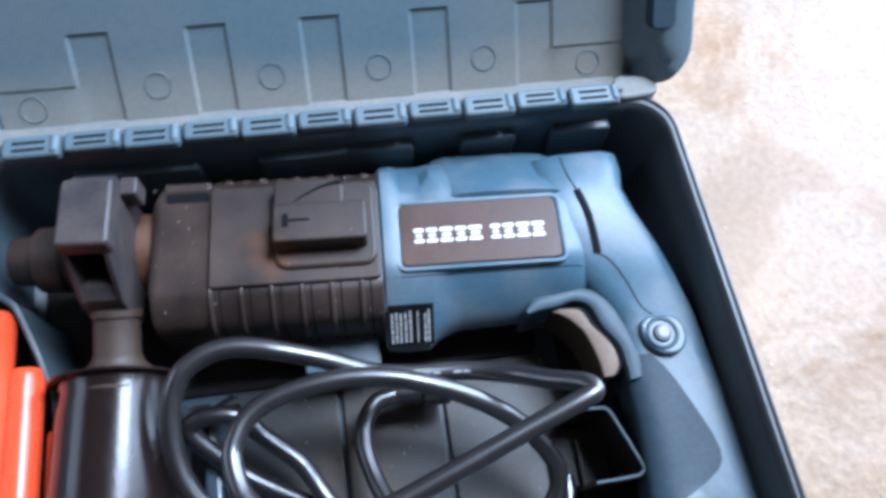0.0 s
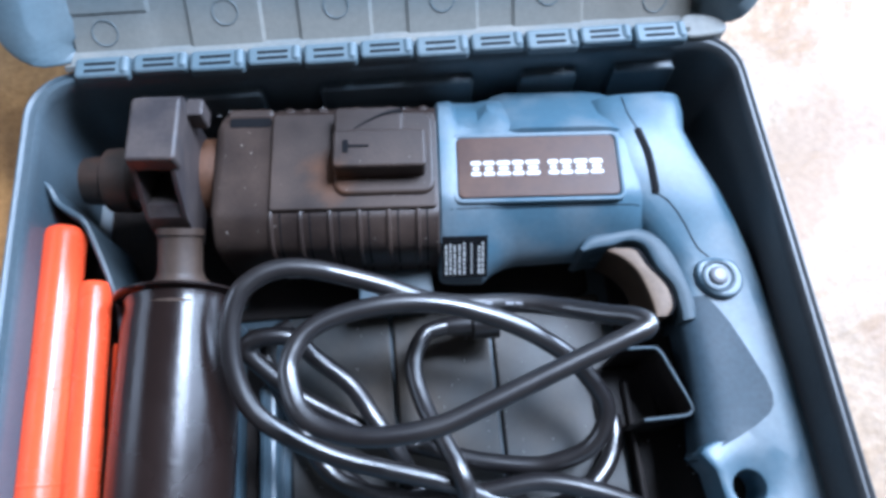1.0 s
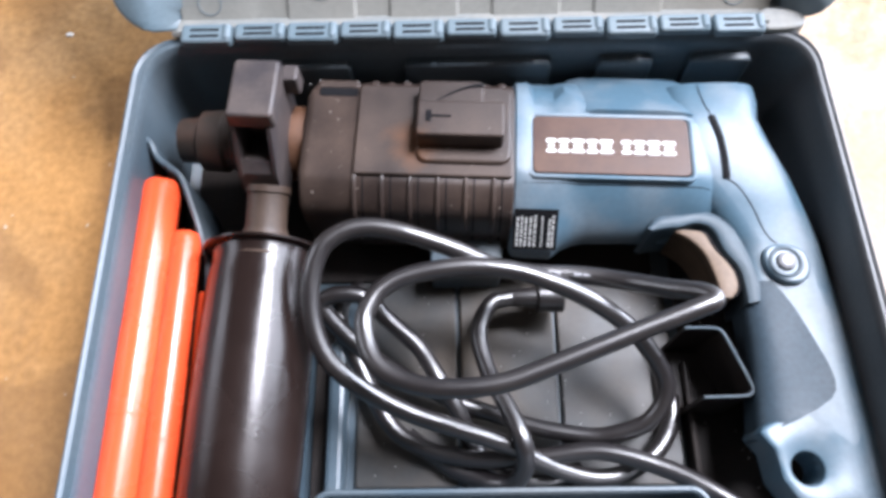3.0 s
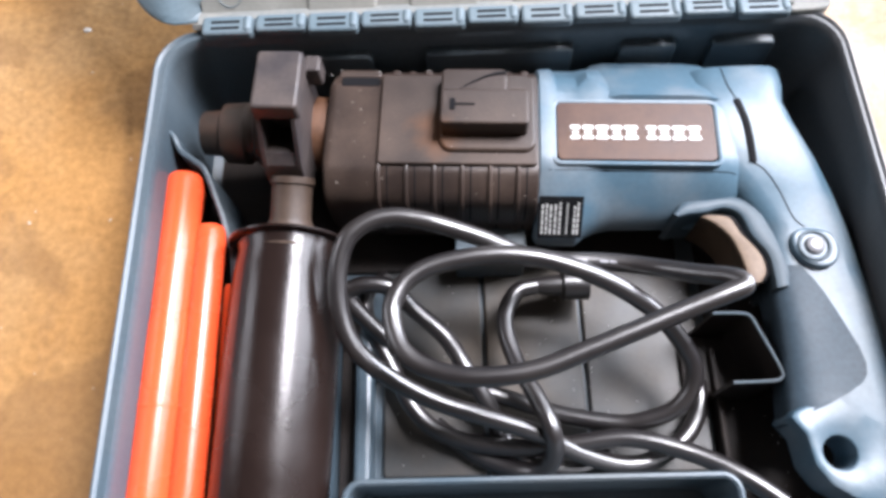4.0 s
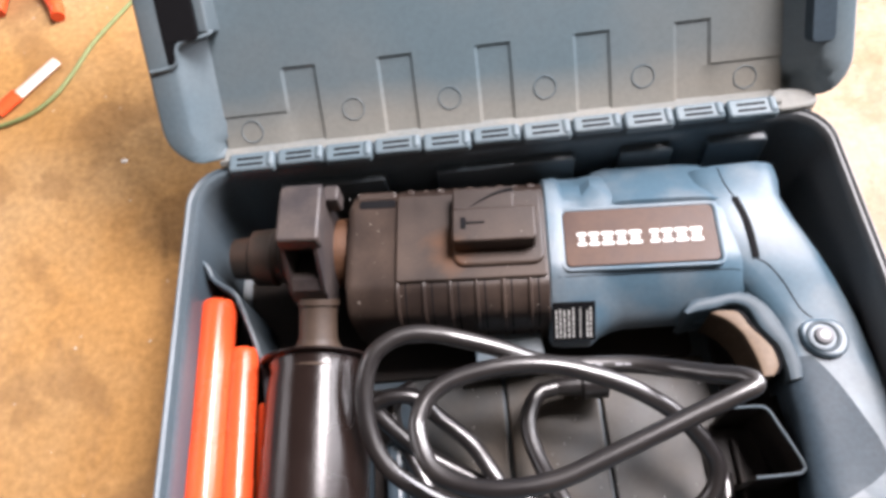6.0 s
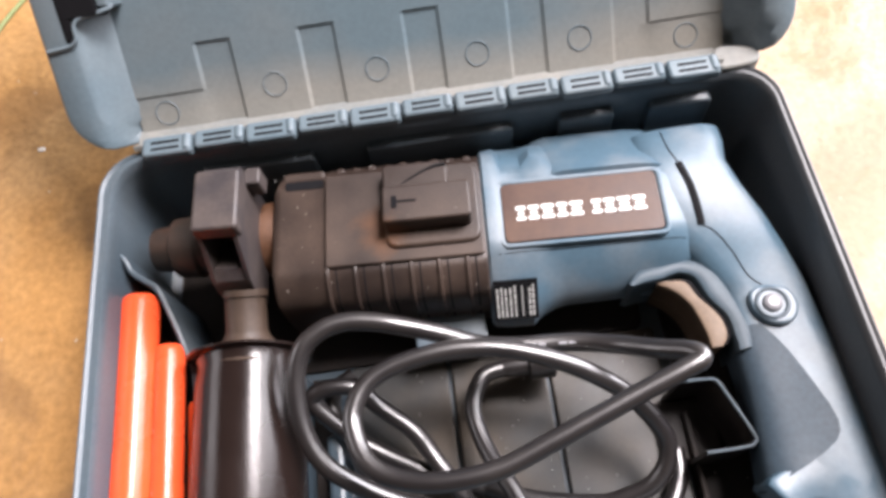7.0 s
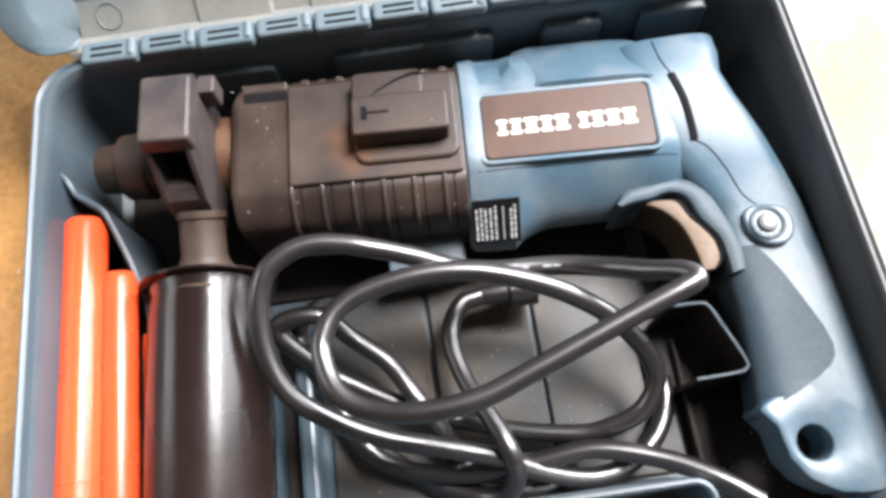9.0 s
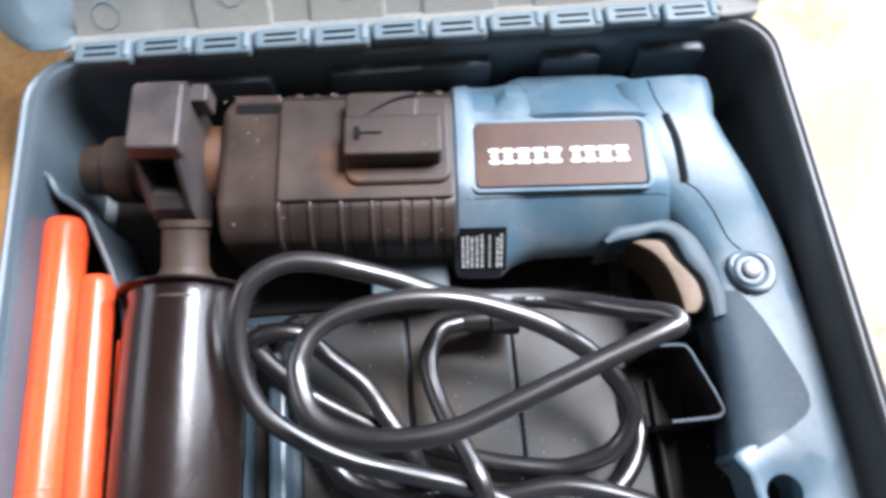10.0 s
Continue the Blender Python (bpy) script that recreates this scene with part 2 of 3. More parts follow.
def pillow(outline, z0, z1, r=0.004, steps=4, rb=0.0, top=None):
    """A prism over an outline with its upper edge rounded; top(x, y) may lift or lower the upper face."""
    rings = []
    lift = top or (lambda x, y: 0.0)
    if rb:
        rings = [[(p.x, p.y, z0 + rb * (1 - math.cos(radians(90 * i / steps)))) for p in inset(outline, rb * (1 - math.sin(radians(90 * i / steps))))] for i in range(steps + 1)]
    else:
        rings.append([(p.x, p.y, z0) for p in outline])
    for i in range(steps + 1):
        a = radians(90 * i / steps)
        rings.append([(p.x, p.y, z1 - r + r * math.sin(a) + lift(p.x, p.y)) for p in inset(outline, r * (1 - math.cos(a)))])
    return loft(rings)


def dome(outline_, z0, z1, power=0.6, steps=12):
    """A swelling cushion over a convex outline."""
    c = sum(outline_, Vector((0, 0))) / len(outline_)
    rings = [[(p.x, p.y, z0) for p in outline_]]
    for i in range(steps):
        a = radians(90 * i / steps)
        rings.append([(*(c + (p - c) * math.cos(a) ** power), z0 + (z1 - z0) * (0.45 + 0.55 * math.sin(a))) for p in outline_])
    rings.append([(*(c + (p - c) * 0.03), z1) for p in outline_])
    return loft(rings)


def rbox(x0, x1, y0, y1, z0, z1, r=0.002, e=0.0015, steps=2):
    return pillow(rrect(x0, x1, y0, y1, r, 3), z0, z1, e, steps)


def spline(pts, n=8):
    """Catmull-Rom through the points."""
    P = [Vector(p) for p in pts]
    P = [P[0] * 2 - P[1], *P, P[-1] * 2 - P[-2]]
    out = []
    for a, b, c, d in zip(P, P[1:], P[2:], P[3:]):
        for i in range(n):
            t = i / n
            out.append(0.5 * (2 * b + (c - a) * t + (2 * a - 5 * b + 4 * c - d) * t * t + (3 * b - a - 3 * c + d) * t ** 3))
    return out + [P[-2]]


def sweep(path, radius, sides=12, flat=1.0):
    """A round bar along a path; radius is one number or one for each point."""
    rings, up = [], Vector((0, 0, 1))
    for i, p in enumerate(path):
        t = (path[min(i + 1, len(path) - 1)] - path[max(i - 1, 0)]).normalized()
        s = t.cross(up)
        s = s.normalized() if s.length > 1e-4 else Vector((1, 0, 0))
        u = s.cross(t)
        r = radius[i] if isinstance(radius, (list, tuple)) else radius
        rings.append([p + s * (r * math.cos(2 * math.pi * k / sides)) + u * (r * flat * math.sin(2 * math.pi * k / sides)) for k in range(sides)])
    return loft(rings)


def turned(profile, a, b, sides=32):
    """A turned solid on the axis from a to b: profile rows are (share of the way, radius)."""
    a, b = Vector(a), Vector(b)
    t = (b - a).normalized()
    s = t.orthogonal().normalized()
    u = t.cross(s)
    return loft([[a + (b - a) * k + s * (r * math.cos(2 * math.pi * i / sides)) + u * (r * math.sin(2 * math.pi * i / sides)) for i in range(sides)] for k, r in profile])


def washer(cx, cy, z0, z1, ro, ri, e=0.001, sides=32):
    prof = [(ri, z0), (ro, z0), (ro, z1 - e), (ro - e, z1), (ri + e, z1), (ri, z1 - e)]
    bm = bmesh.new()
    vs = [[bm.verts.new((cx + r * math.cos(2 * math.pi * i / sides), cy + r * math.sin(2 * math.pi * i / sides), z)) for r, z in prof] for i in range(sides)]
    for i in range(sides):
        a, b = vs[i], vs[(i + 1) % sides]
        for k in range(len(prof)):
            bm.faces.new((a[k], b[k], b[(k + 1) % len(prof)], a[(k + 1) % len(prof)]))
    return bm


def box(x0, x1, y0, y1, z0, z1):
    return loft([[(x0, y0, z), (x1, y0, z), (x1, y1, z), (x0, y1, z)] for z in (z0, z1)])


# ---- room ----
R = ROOM
T = 0.15
tagged(part("floor", box(R["x0"] - T, R["x1"] + T + 3, R["y0"] - T, R["y1"] + T, -0.1, 0), M_FLOOR), "worn brown cement floor with pale patches, daylight painted in as grey towards the right", "floor", kind="structure")
tagged(part("wall_north", box(R["x0"], R["x1"], R["y1"], R["y1"] + T, 0, R["h"]), M_WALL), "plain plastered wall", "wall", kind="structure")
tagged(part("wall_south", box(R["x0"], R["x1"], R["y0"] - T, R["y0"], 0, R["h"]), M_WALL), "plain plastered wall", "wall", kind="structure")
W = FILL_OPENING
ww = bmesh.new()
for y0, y1, z0, z1 in ((R["y0"] - T, W["y0"], 0, R["h"]), (W["y1"], R["y1"] + T, 0, R["h"]), (W["y0"], W["y1"], 0, W["z0"]), (W["y0"], W["y1"], W["z1"], R["h"])):
    loft([[(R["x0"] - T, y0, z), (R["x0"], y0, z), (R["x0"], y1, z), (R["x0"] - T, y1, z)] for z in (z0, z1)], bm=ww)
tagged(part("wall_west", ww, M_WALL), "plain plastered wall with an opening added for fill light", "wall", kind="structure")
we = box(R["x1"], R["x1"] + T, R["y0"] - T, DOOR["y0"], 0, R["h"])
for args in ((R["x1"], R["x1"] + T, DOOR["y1"], R["y1"] + T, 0, R["h"]), (R["x1"], R["x1"] + T, DOOR["y0"], DOOR["y1"], DOOR["h"], R["h"])):
    x0, x1, y0, y1, z0, z1 = args
    loft([[(x0, y0, z), (x1, y0, z), (x1, y1, z), (x0, y1, z)] for z in (z0, z1)], bm=we)
tagged(part("wall_east", we, M_WALL), "plain plastered wall with an open doorway", "wall", kind="structure")
K = SKYLIGHT
slab = bmesh.new()
for x0, x1, y0, y1 in ((R["x0"] - T, K["x0"], R["y0"] - T, R["y1"] + T), (K["x1"], R["x1"] + T, R["y0"] - T, R["y1"] + T), (K["x0"], K["x1"], R["y0"] - T, K["y0"]), (K["x0"], K["x1"], K["y1"], R["y1"] + T)):
    loft([[(x0, y0, z), (x1, y0, z), (x1, y1, z), (x0, y1, z)] for z in (R["h"], R["h"] + 0.1)], bm=slab)
tagged(part("ceiling", slab, M_WALL), "plain ceiling with a square skylight", "ceiling", kind="structure")

# ---- tool case: tray ----
case = thing("tool_case", "open blue-grey moulded plastic tool case, dusty, on the floor", "tool case")
RIM = 0.120
X0, X1, Y0, Y1 = -0.2165, 0.2555, -0.372, 0.000
SK = 0.006


def tray_ring(left, right, front, back, r, z):
    return [(p.x, p.y, z) for p in rrect(X0 + left, X1 - right, Y0 + front, Y1 - back, r, 8, SK)]


tray = loft([
    tray_ring(.016, .016, .016, .016, .016, 0.0),
    tray_ring(.010, .010, .010, .010, .020, 0.004),
    tray_ring(.004, .004, .004, .004, .026, 0.060),
    tray_ring(.000, .000, .000, .000, .030, RIM - .006),
    tray_ring(.0000, .0000, .0000, .0000, .030, RIM - .002),
    tray_ring(.0006, .0005, .0005, .0005, .030, RIM + .0006),
    tray_ring(.0020, .0015, .0015, .0015, .029, RIM + .0011),
    tray_ring(.0032, .0024, .0024, .0024, .028, RIM + .0004),
    tray_ring(.0040, .0030, .0030, .0030, .028, RIM - .0006),
    tray_ring(.0085, .005, .006, .006, .026, RIM - .0004),
    tray_ring(.0095, .007, .007, .008, .025, RIM - .003),
    tray_ring(.0098, .0075, .008, .009, .025, RIM - .008),
    tray_ring(.0105, .010, .010, .010, .024, 0.080),
    tray_ring(.013, .016, .014, .013, .022, 0.026),
    tray_ring(.028, .022, .020, .019, .018, 0.020),
])
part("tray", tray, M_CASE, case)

# pads standing proud of the back wall
for x0, x1 in ((-0.150, -0.068), (-0.030, 0.075), (0.108, 0.147), (0.172, 0.216)):
    bm = pillow(rrect(x0, x1, 0.03, 0.105, 0.004, 3), 0, 0.010, 0.002, 3)
    part("wall_pad", bm, M_CASE, case, matrix=Matrix(((1, 0, 0, 0), (0, 0, -1, -0.006), (0, 1, 0, 0), (0, 0, 0, 1))))

# hinge knuckles along the back edge
HX0, HX1, N = -0.181, 0.216, 11
pitch = (HX1 - HX0) / N
for i in range(N):
    x0, x1 = HX0 + pitch * i + 0.0008, HX0 + pitch * (i + 1) - 0.0008
    low = i % 2 == 0
    y0, y1 = (-0.0145, 0.001) if low else (-0.0120, 0.0020)
    zt = RIM + (0.0145 if low else 0.0135)
    k = part("hinge_knuckle", pillow(rrect(x0, x1, y0, y1, 0.0030, 4), RIM + 0.008, zt, 0.0022, 3), M_LID, case)
    for yy in ((y0 * .70 + y1 * .30), (y0 * .38 + y1 * .62)):
        part("slot", rbox(x0 + 0.0065, x1 - 0.0085, yy - 0.0010, yy + 0.0010, zt - 0.002, zt + 0.0003, 0.0004, 0.0001), M_GAP, k)
    part("barrel", turned([(0, .002), (.12, .0034), (.88, .0034), (1, .002)], (x1 - 0.0034, y0 + 0.0015, zt - 0.0020), (x1 - 0.0034, y1 - 0.001, zt - 0.0020), 14), M_LID, k)
part("hinge_ledge", rbox(HX0 - 0.002, HX1 + 0.002, -0.0060, 0.003, RIM - 0.004, RIM + 0.009, 0.003, 0.002), M_CASE, case)
leaf = [[(x, -0.002, RIM + 0.004), (x, 0.000, RIM + 0.0070), (x, 0.003, RIM + 0.0045), (x, 0.007, RIM - 0.0010), (x, 0.0225, RIM - 0.0040), (x, 0.0225, RIM - 0.010), (x, 0.006, RIM - 0.010)] for x in (-0.190, HX0, HX1, 0.222)]
part("hinge_leaf", loft(leaf), M_DUSTY, case, "dusty hinge strip")

# divider beside the tubes, wavy at its back end
dv = spline([(-0.213, -0.068, .104), (-0.205, -0.072, .103), (-0.199, -0.083, .100), (-0.190, -0.090, .099), (-0.182, -0.097, .098),
             (-0.176, -0.112, .092), (-0.168, -0.136, .084), (-0.164, -0.160, .074), (-0.162, -0.250, .060), (-0.162, -0.352, .060)], 6)
rows = []
for i, p in enumerate(dv):
    t = dv[min(i + 1, len(dv) - 1)] - dv[max(i - 1, 0)]
    nrm = Vector((-t.y, t.x, 0)).normalized() * 0.0016
    rows.append([(p.x + nrm.x * 2, p.y + nrm.y * 2, 0.024), (p.x + nrm.x, p.y + nrm.y, p.z), (p.x, p.y, p.z + 0.001), (p.x - nrm.x, p.y - nrm.y, p.z), (p.x - nrm.x * 1.6, p.y - nrm.y * 1.6, 0.021)][::-1])
part("divider", loft(rows), M_CASE, case)

# dusty ledge where the hinge ends
part("corner_ledge", pillow(chaikin([(0.2165, -0.006), (0.232, -0.0055), (0.246, -0.004), (0.250, 0.004), (0.240, 0.012), (0.2165, 0.014)], 2), 0.110, 0.1245, 0.002, 3), M_DUSTY, case)

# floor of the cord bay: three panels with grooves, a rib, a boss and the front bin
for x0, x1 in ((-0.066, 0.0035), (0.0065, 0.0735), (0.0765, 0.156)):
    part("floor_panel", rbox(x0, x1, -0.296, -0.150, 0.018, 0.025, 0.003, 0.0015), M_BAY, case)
part("floor_rib", rbox(-0.083, -0.072, -0.345, -0.200, 0.018, 0.046, 0.003, 0.003), M_CASE, case)
part("floor_rib", rbox(-0.1005, -0.0965, -0.345, -0.155, 0.018, 0.074, 0.0015, 0.0015), M_CASE, case)
part("floor_rib", rbox(0.159, 0.163, -0.300, -0.215, 0.018, 0.036, 0.0015, 0.0015), M_SHADED, case)
edge = spline([(0.150, -0.2035, .079), (0.168, -0.2040, .079), (0.1735, -0.2065, .079), (0.1775, -0.216, .079), (0.1865, -0.241, .079), (0.1850, -0.2460, .079), (0.1800, -0.2475, .079), (0.156, -0.2480, .079)], 4)
rows = []
for i, p in enumerate(edge):
    t = edge[min(i + 1, len(edge) - 1)] - edge[max(i - 1, 0)]
    n_ = Vector((-t.y, t.x, 0)).normalized() * 0.0011
    rows.append([p + n_ * 1.5 + Vector((0, 0, -0.058)), p + n_, p + Vector((0, 0, 0.0008)), p - n_, p - n_ * 1.5 + Vector((0, 0, -0.058))])
# Pocket wall and floor are coloured dark for the shade inside.
part("pocket_wall", loft(rows), M_SHADED, case)
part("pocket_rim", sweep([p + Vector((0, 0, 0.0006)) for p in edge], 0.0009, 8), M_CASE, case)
part("pocket_floor", rbox(0.140, 0.182, -0.246, -0.206, 0.018, 0.030, 0.003, 0.002), M_SHADED, case)
# Dark sheets that paint the shade beneath drill, handle and tubes.
part("grimy_floor", rbox(0.1635, 0.236, -0.345, -0.120, 0.018, 0.0235, 0.004, 0.0015), M_SHADED, case)
part("grimy_floor", rbox(-0.0960, -0.0835, -0.345, -0.155, 0.018, 0.024, 0.001, 0.0008), M_SHADED, case)
part("grimy_floor", rbox(-0.155, 0.150, -0.149, -0.025, 0.018, 0.0235, 0.006, 0.0015), M_SHADED, case)
part("grimy_floor", rbox(-0.242, -0.1555, -0.335, -0.025, 0.018, 0.0232, 0.006, 0.0015), M_SHADED, case)
part("grimy_floor", rbox(-0.155, -0.1015, -0.345, -0.152, 0.018, 0.0235, 0.004, 0.0015), M_SHADED, case)
binw = rrect(-0.084, 0.150, -0.366, -0.300, 0.012, 5)
rings = [[(p.x, p.y, z) for p in inset(binw, d)] for d, z in ((-0.002, 0.021), (0.0, 0.085), (0.0008, 0.087), (0.0025, 0.0875), (0.004, 0.086), (0.0045, 0.083), (0.007, 0.026))]
part("front_bin", loft(rings), M_CASE, case)
part("support_bracket", rbox(-0.013, 0.036, -0.155, -0.120, 0.018, 0.068, 0.002, 0.0015), M_CASE, case)

# ---- tool case: lid, leaning back on its hinge ----
LEAN_BACK = 45.0
lid_m = pose(0, -0.005, 0.130, LEAN_BACK)
lid = thing("lid", "", "")
lid.parent = case
lid.matrix_basis = lid_m
U0, U1, V0, V1, DEEP = -0.2265, 0.2690, 0.001, 0.372, 0.0247


def ease(a, b, x):
    t = min(max((x - a) / (b - a), 0), 1)
    return t * t * (3 - 2 * t)


def lid_ring(d, r, w, dl_=0.0):
    """One ring of the lid's wall; along the hinge the wall is cut down to the inner face."""
    pts = rrect(U0 + d + dl_, U1 - d, V0 + d * 0.45, V1 - d, r, 8)
    v = V0 + d * 0.45
    low = min(w, -DEEP - 0.007)
    xa, xb = U0 + d + dl_ + r, U1 - d - r
    pts = pts[:27] + [Vector((xa + (xb - xa) * k / 24, v)) for k in range(1, 24)] + pts[27:]
    out = []
    for p in pts:
        cut = ease(U0 + .020, U0 + .042, p.x) * ease(U1 - .014, U1 - .036, p.x) * (1 - ease(.010, .034, p.y))
        out.append((p.x, p.y, w + (low - w) * cut))
    return out


shell = loft([
    lid_ring(.030, .020, -DEEP - .004), lid_ring(.020, .020, -DEEP - .006), lid_ring(.010, .024, -DEEP), lid_ring(.002, .028, -.010),
    lid_ring(.000, .030, -.003), lid_ring(.002, .028, -.0004), lid_ring(.0035, .027, .000), lid_ring(.012, .023, .0006), lid_ring(.0205, .020, .0003), lid_ring(.0230, .019, -.0008),
    lid_ring(.0255, .018, -.0036), lid_ring(.0345, .015, -.017), lid_ring(.0375, .014, -DEEP + .003), lid_ring(.0400, .013, -DEEP + .0005), lid_ring(.042, .012, -DEEP - .003)], cap1=False)
part("shell", shell, M_LID, lid)

# its inner face, with sunk channels and end steps
chan = [(u, u + 0.0245) for u in (-0.1365, -0.064, 0.0085, 0.0805, 0.1525)]
us = sorted({-0.188, 0.229, *[c + o for a, b in chan for c in (a, b) for o in (-0.0012, 0.0012)]})
us2 = []
for a, b in zip(us, us[1:]):
    us2 += [a + (b - a) * i / 3 for i in range(3)] if b - a > 0.01 else [a]
us2.append(us[-1])
vs_ = [-0.004, 0.001, 0.0055, 0.009, 0.020, 0.0298, 0.0315, 0.045, 0.0612, 0.0632, 0.09, 0.15, 0.22, 0.30, 0.336]


def lid_height(u, v):
    h = -DEEP
    for a, b in chan:
        if a < u < b and v < 0.0622:
            h -= 0.0016
    if (u < chan[0][0] or u > chan[-1][1]) and v < 0.0306:
        h -= 0.0010
    return h


bm = bmesh.new()
g = [[bm.verts.new((u, v, lid_height(u, v))) for u in us2] for v in vs_]
for a, b in zip(g, g[1:]):
    for i in range(len(us2) - 1):
        bm.faces.new((a[i], a[i + 1], b[i + 1], b[i]))
part("inner_face", bm, M_LID_FACE, lid, smooth=20)
for u in (-0.167, -0.087, -0.014, 0.057, 0.129, 0.203):
    end = u < -0.14 or u > 0.18
    w = -DEEP - (0.0010 if end else 0)
    part("moulding_ring", washer(u, 0.0185 if end else 0.0275, w - 0.001, w + 0.0006, 0.0085, 0.0078, 0.0002), M_LID, lid)
# latch recess in the side wall
part("latch_pocket", rbox(-0.2095, -0.1845, 0.0895, 0.190, -0.020, 0.0012, 0.003, 0.0006), M_GAP, lid, "dark latch opening")
part("latch_pocket", rbox(-0.2095, -0.2030, 0.0750, 0.0935, -0.010, 0.0010, 0.002, 0.0004), M_GAP, lid, "dark latch opening")
part("latch_pocket", rbox(0.2385, 0.2545, 0.040, 0.190, -0.016, 0.0008, 0.004, 0.0006), M_GRIP, lid, "dark latch opening")
part("latch_cheek", rbox(-0.1850, -0.1765, 0.0935, 0.190, -DEEP - .001, -0.0015, 0.002, 0.0020, 4), M_LID, lid)
lip = spline([(-.2235, .0715, .0010), (-.2140, .0722, .0012), (-.2065, .0735, .0012), (-.2025, .0770, .0012), (-.2015, .0850, .0008), (-.1975, .0890, .0000), (-.1880, .0905, -.0010), (-.1790, .0925, -.0030), (-.1760, .0945, -.0060)], 5)
part("latch_lip", sweep(lip, .0014, 8), M_LID, lid)
part("latch_lip", rbox(-0.2245, -0.2060, 0.124, 0.127, -0.006, 0.0022, 0.001, 0.001), M_LID, lid)

# ---- rotary hammer drill ----
YAW = -3.0
DX, DY = 0.108, -0.085
drill = thing("rotary_hammer_drill", "dusty blue and black corded rotary hammer drill lying in the case", "power drill", pose(DX, DY, 0, 0, 0, YAW))


def dl(x, y):
    """A place of the plan in the drill's own frame."""
    c, s = math.cos(radians(-YAW)), math.sin(radians(-YAW))
    return Vector((c * (x - DX) - s * (y - DY), s * (x - DX) + c * (y - DY)))


def dl3(pts):
    return [Vector((*dl(x, y), z)) for x, y, z in pts]


def outline(pts, n=2):
    return chaikin([dl(*p) for p in pts], n)


def section_loft(stations):
    """Rings across the drill: each station is (x, section) with the section's (y, z) corners, in the plan's frame at the drill's middle."""
    rings = []
    for x, sec in stations:
        rings.append([(x, p.x, p.y) for p in chaikin(sec, 2)])
    return loft(rings)


def gear_section(s=1.0, top=0.1185, back=0.054, front=-0.063):
    cy, cz = 0.0, 0.082
    sec = [(back, .062), (back, .092), (back - .006, .104), (back - .022, top), (back - .030, top), (-.030, top), (-.037, top), (front + .012, .1085), (front + .008, .099), (front + .008, .060), (front + .012, .042), (back - .02, .042)]
    return [(cy + (y - cy) * s, cz + (z - cz) * s) for y, z in sec]


def band(inner, outer_, z0, z1, e):
    """A flat bar between two lines of the plan, with rounded upper edges."""
    pa, pb = spline([(*dl(*p), 0) for p in inner], 4), spline([(*dl(*p), 0) for p in outer_], 4)
    rows = []
    for a, b in zip(pa, pb):
        w = (b - a).length
        k, f = min(e / w, .45), min(e, w * .45)
        rows.append([(*p.xy, z) for p, z in ((a, z0), (a, z1 - f), (a.lerp(b, k * .3), z1 - f * .3), (a.lerp(b, k), z1), (b.lerp(a, k), z1), (b.lerp(a, k * .3), z1 - f * .3), (b, z1 - f), (b, z0))])
    return loft(rows)


# local x: 0 is the middle of the name plate
gx0, gx1 = -0.204, -0.064
cover = part("gear_cover", section_loft([(gx0, gear_section(.90)), (gx0 + .002, gear_section(.96)), (gx0 + .006, gear_section(.985)), (gx0 + .034, gear_section(.985)), (gx0 + .036, gear_section(1.0)), (gx1 - .001, gear_section(1.0)), (gx1, gear_section(.985))]), M_RUBBER, drill, "dusty brown-black rubber cover")
part("raised_panel", pillow(rrect(gx0 + .036, gx1 - .001, -.0335, .034, .003, 4), .112, .1215, .0012, 3), M_RUBBER, cover)
pad = part("selector_pad", pillow(rrect(-.128, gx1 - .002, -.025, .033, .008, 5), .118, .1245, .0022, 3), M_RUBBER, cover)
knob = part("mode_selector", pillow(rrect(-.1275, -.0715, -.0140, .0115, .003, 4), .120, .1390, .0015, 3), M_RUBBER, cover)
part("selector_back", pillow(rrect(-.1275, -.085, .008, .0305, .004, 4), .120, .1335, .0015, 3), M_RUBBER, cover)
part("hammer_mark", rbox(-.1215, -.1180, -.0045, .0040, .1385, .1397, .0008, .0003), M_GAP, knob)
part("hammer_mark", rbox(-.1185, -.1055, -.0010, .0006, .1385, .1396, .0005, .0003), M_GAP, knob)
arc = [Vector((-.1155 + .030 * k / 10, .0145 + .0125 * math.sin(radians(9 * k)), .1338)) for k in range(11)]
part("arrow_mark", sweep(arc, [.0004 + .0001 * k for k in range(11)], 6, .5), M_GAP, knob)
for k in range(6):
    x = gx0 + .0360 + .0180 * k
    edge_ = [p for p in chaikin(gear_section(1.0), 2) if p.x < -.0285 and p.y > .064]
    edge_.sort(key=lambda p: -p.y)
    part("rib", sweep([Vector((x + .001, p.x - .0003, p.y + .0002)) for p in edge_], .0016, 8), M_RUBBER, cover)
    part("groove", sweep([Vector((x + .0065, p.x + .0004, p.y - .0003)) for p in edge_], .0007, 8), M_GAP, cover)
for k in range(9):
    x = gx0 + .040 + .0110 * k
    part("back_rib", rbox(x, x + .0075, .030, .0475, .085, .1080 - .0012 * (k % 2), .003, .0022, 3), M_RUBBER, cover)
part("front_lip", rbox(gx0 + .004, gx0 + .034, .034, .0450, .095, .1110, .003, .002), M_RUBBER, cover)
# Flat dark patch that paints the shaded recess under the lip.
part("groove", rbox(gx0 + .008, gx0 + .0345, .0265, .0335, .105, .1184, .002, .0006), M_GAP, cover)


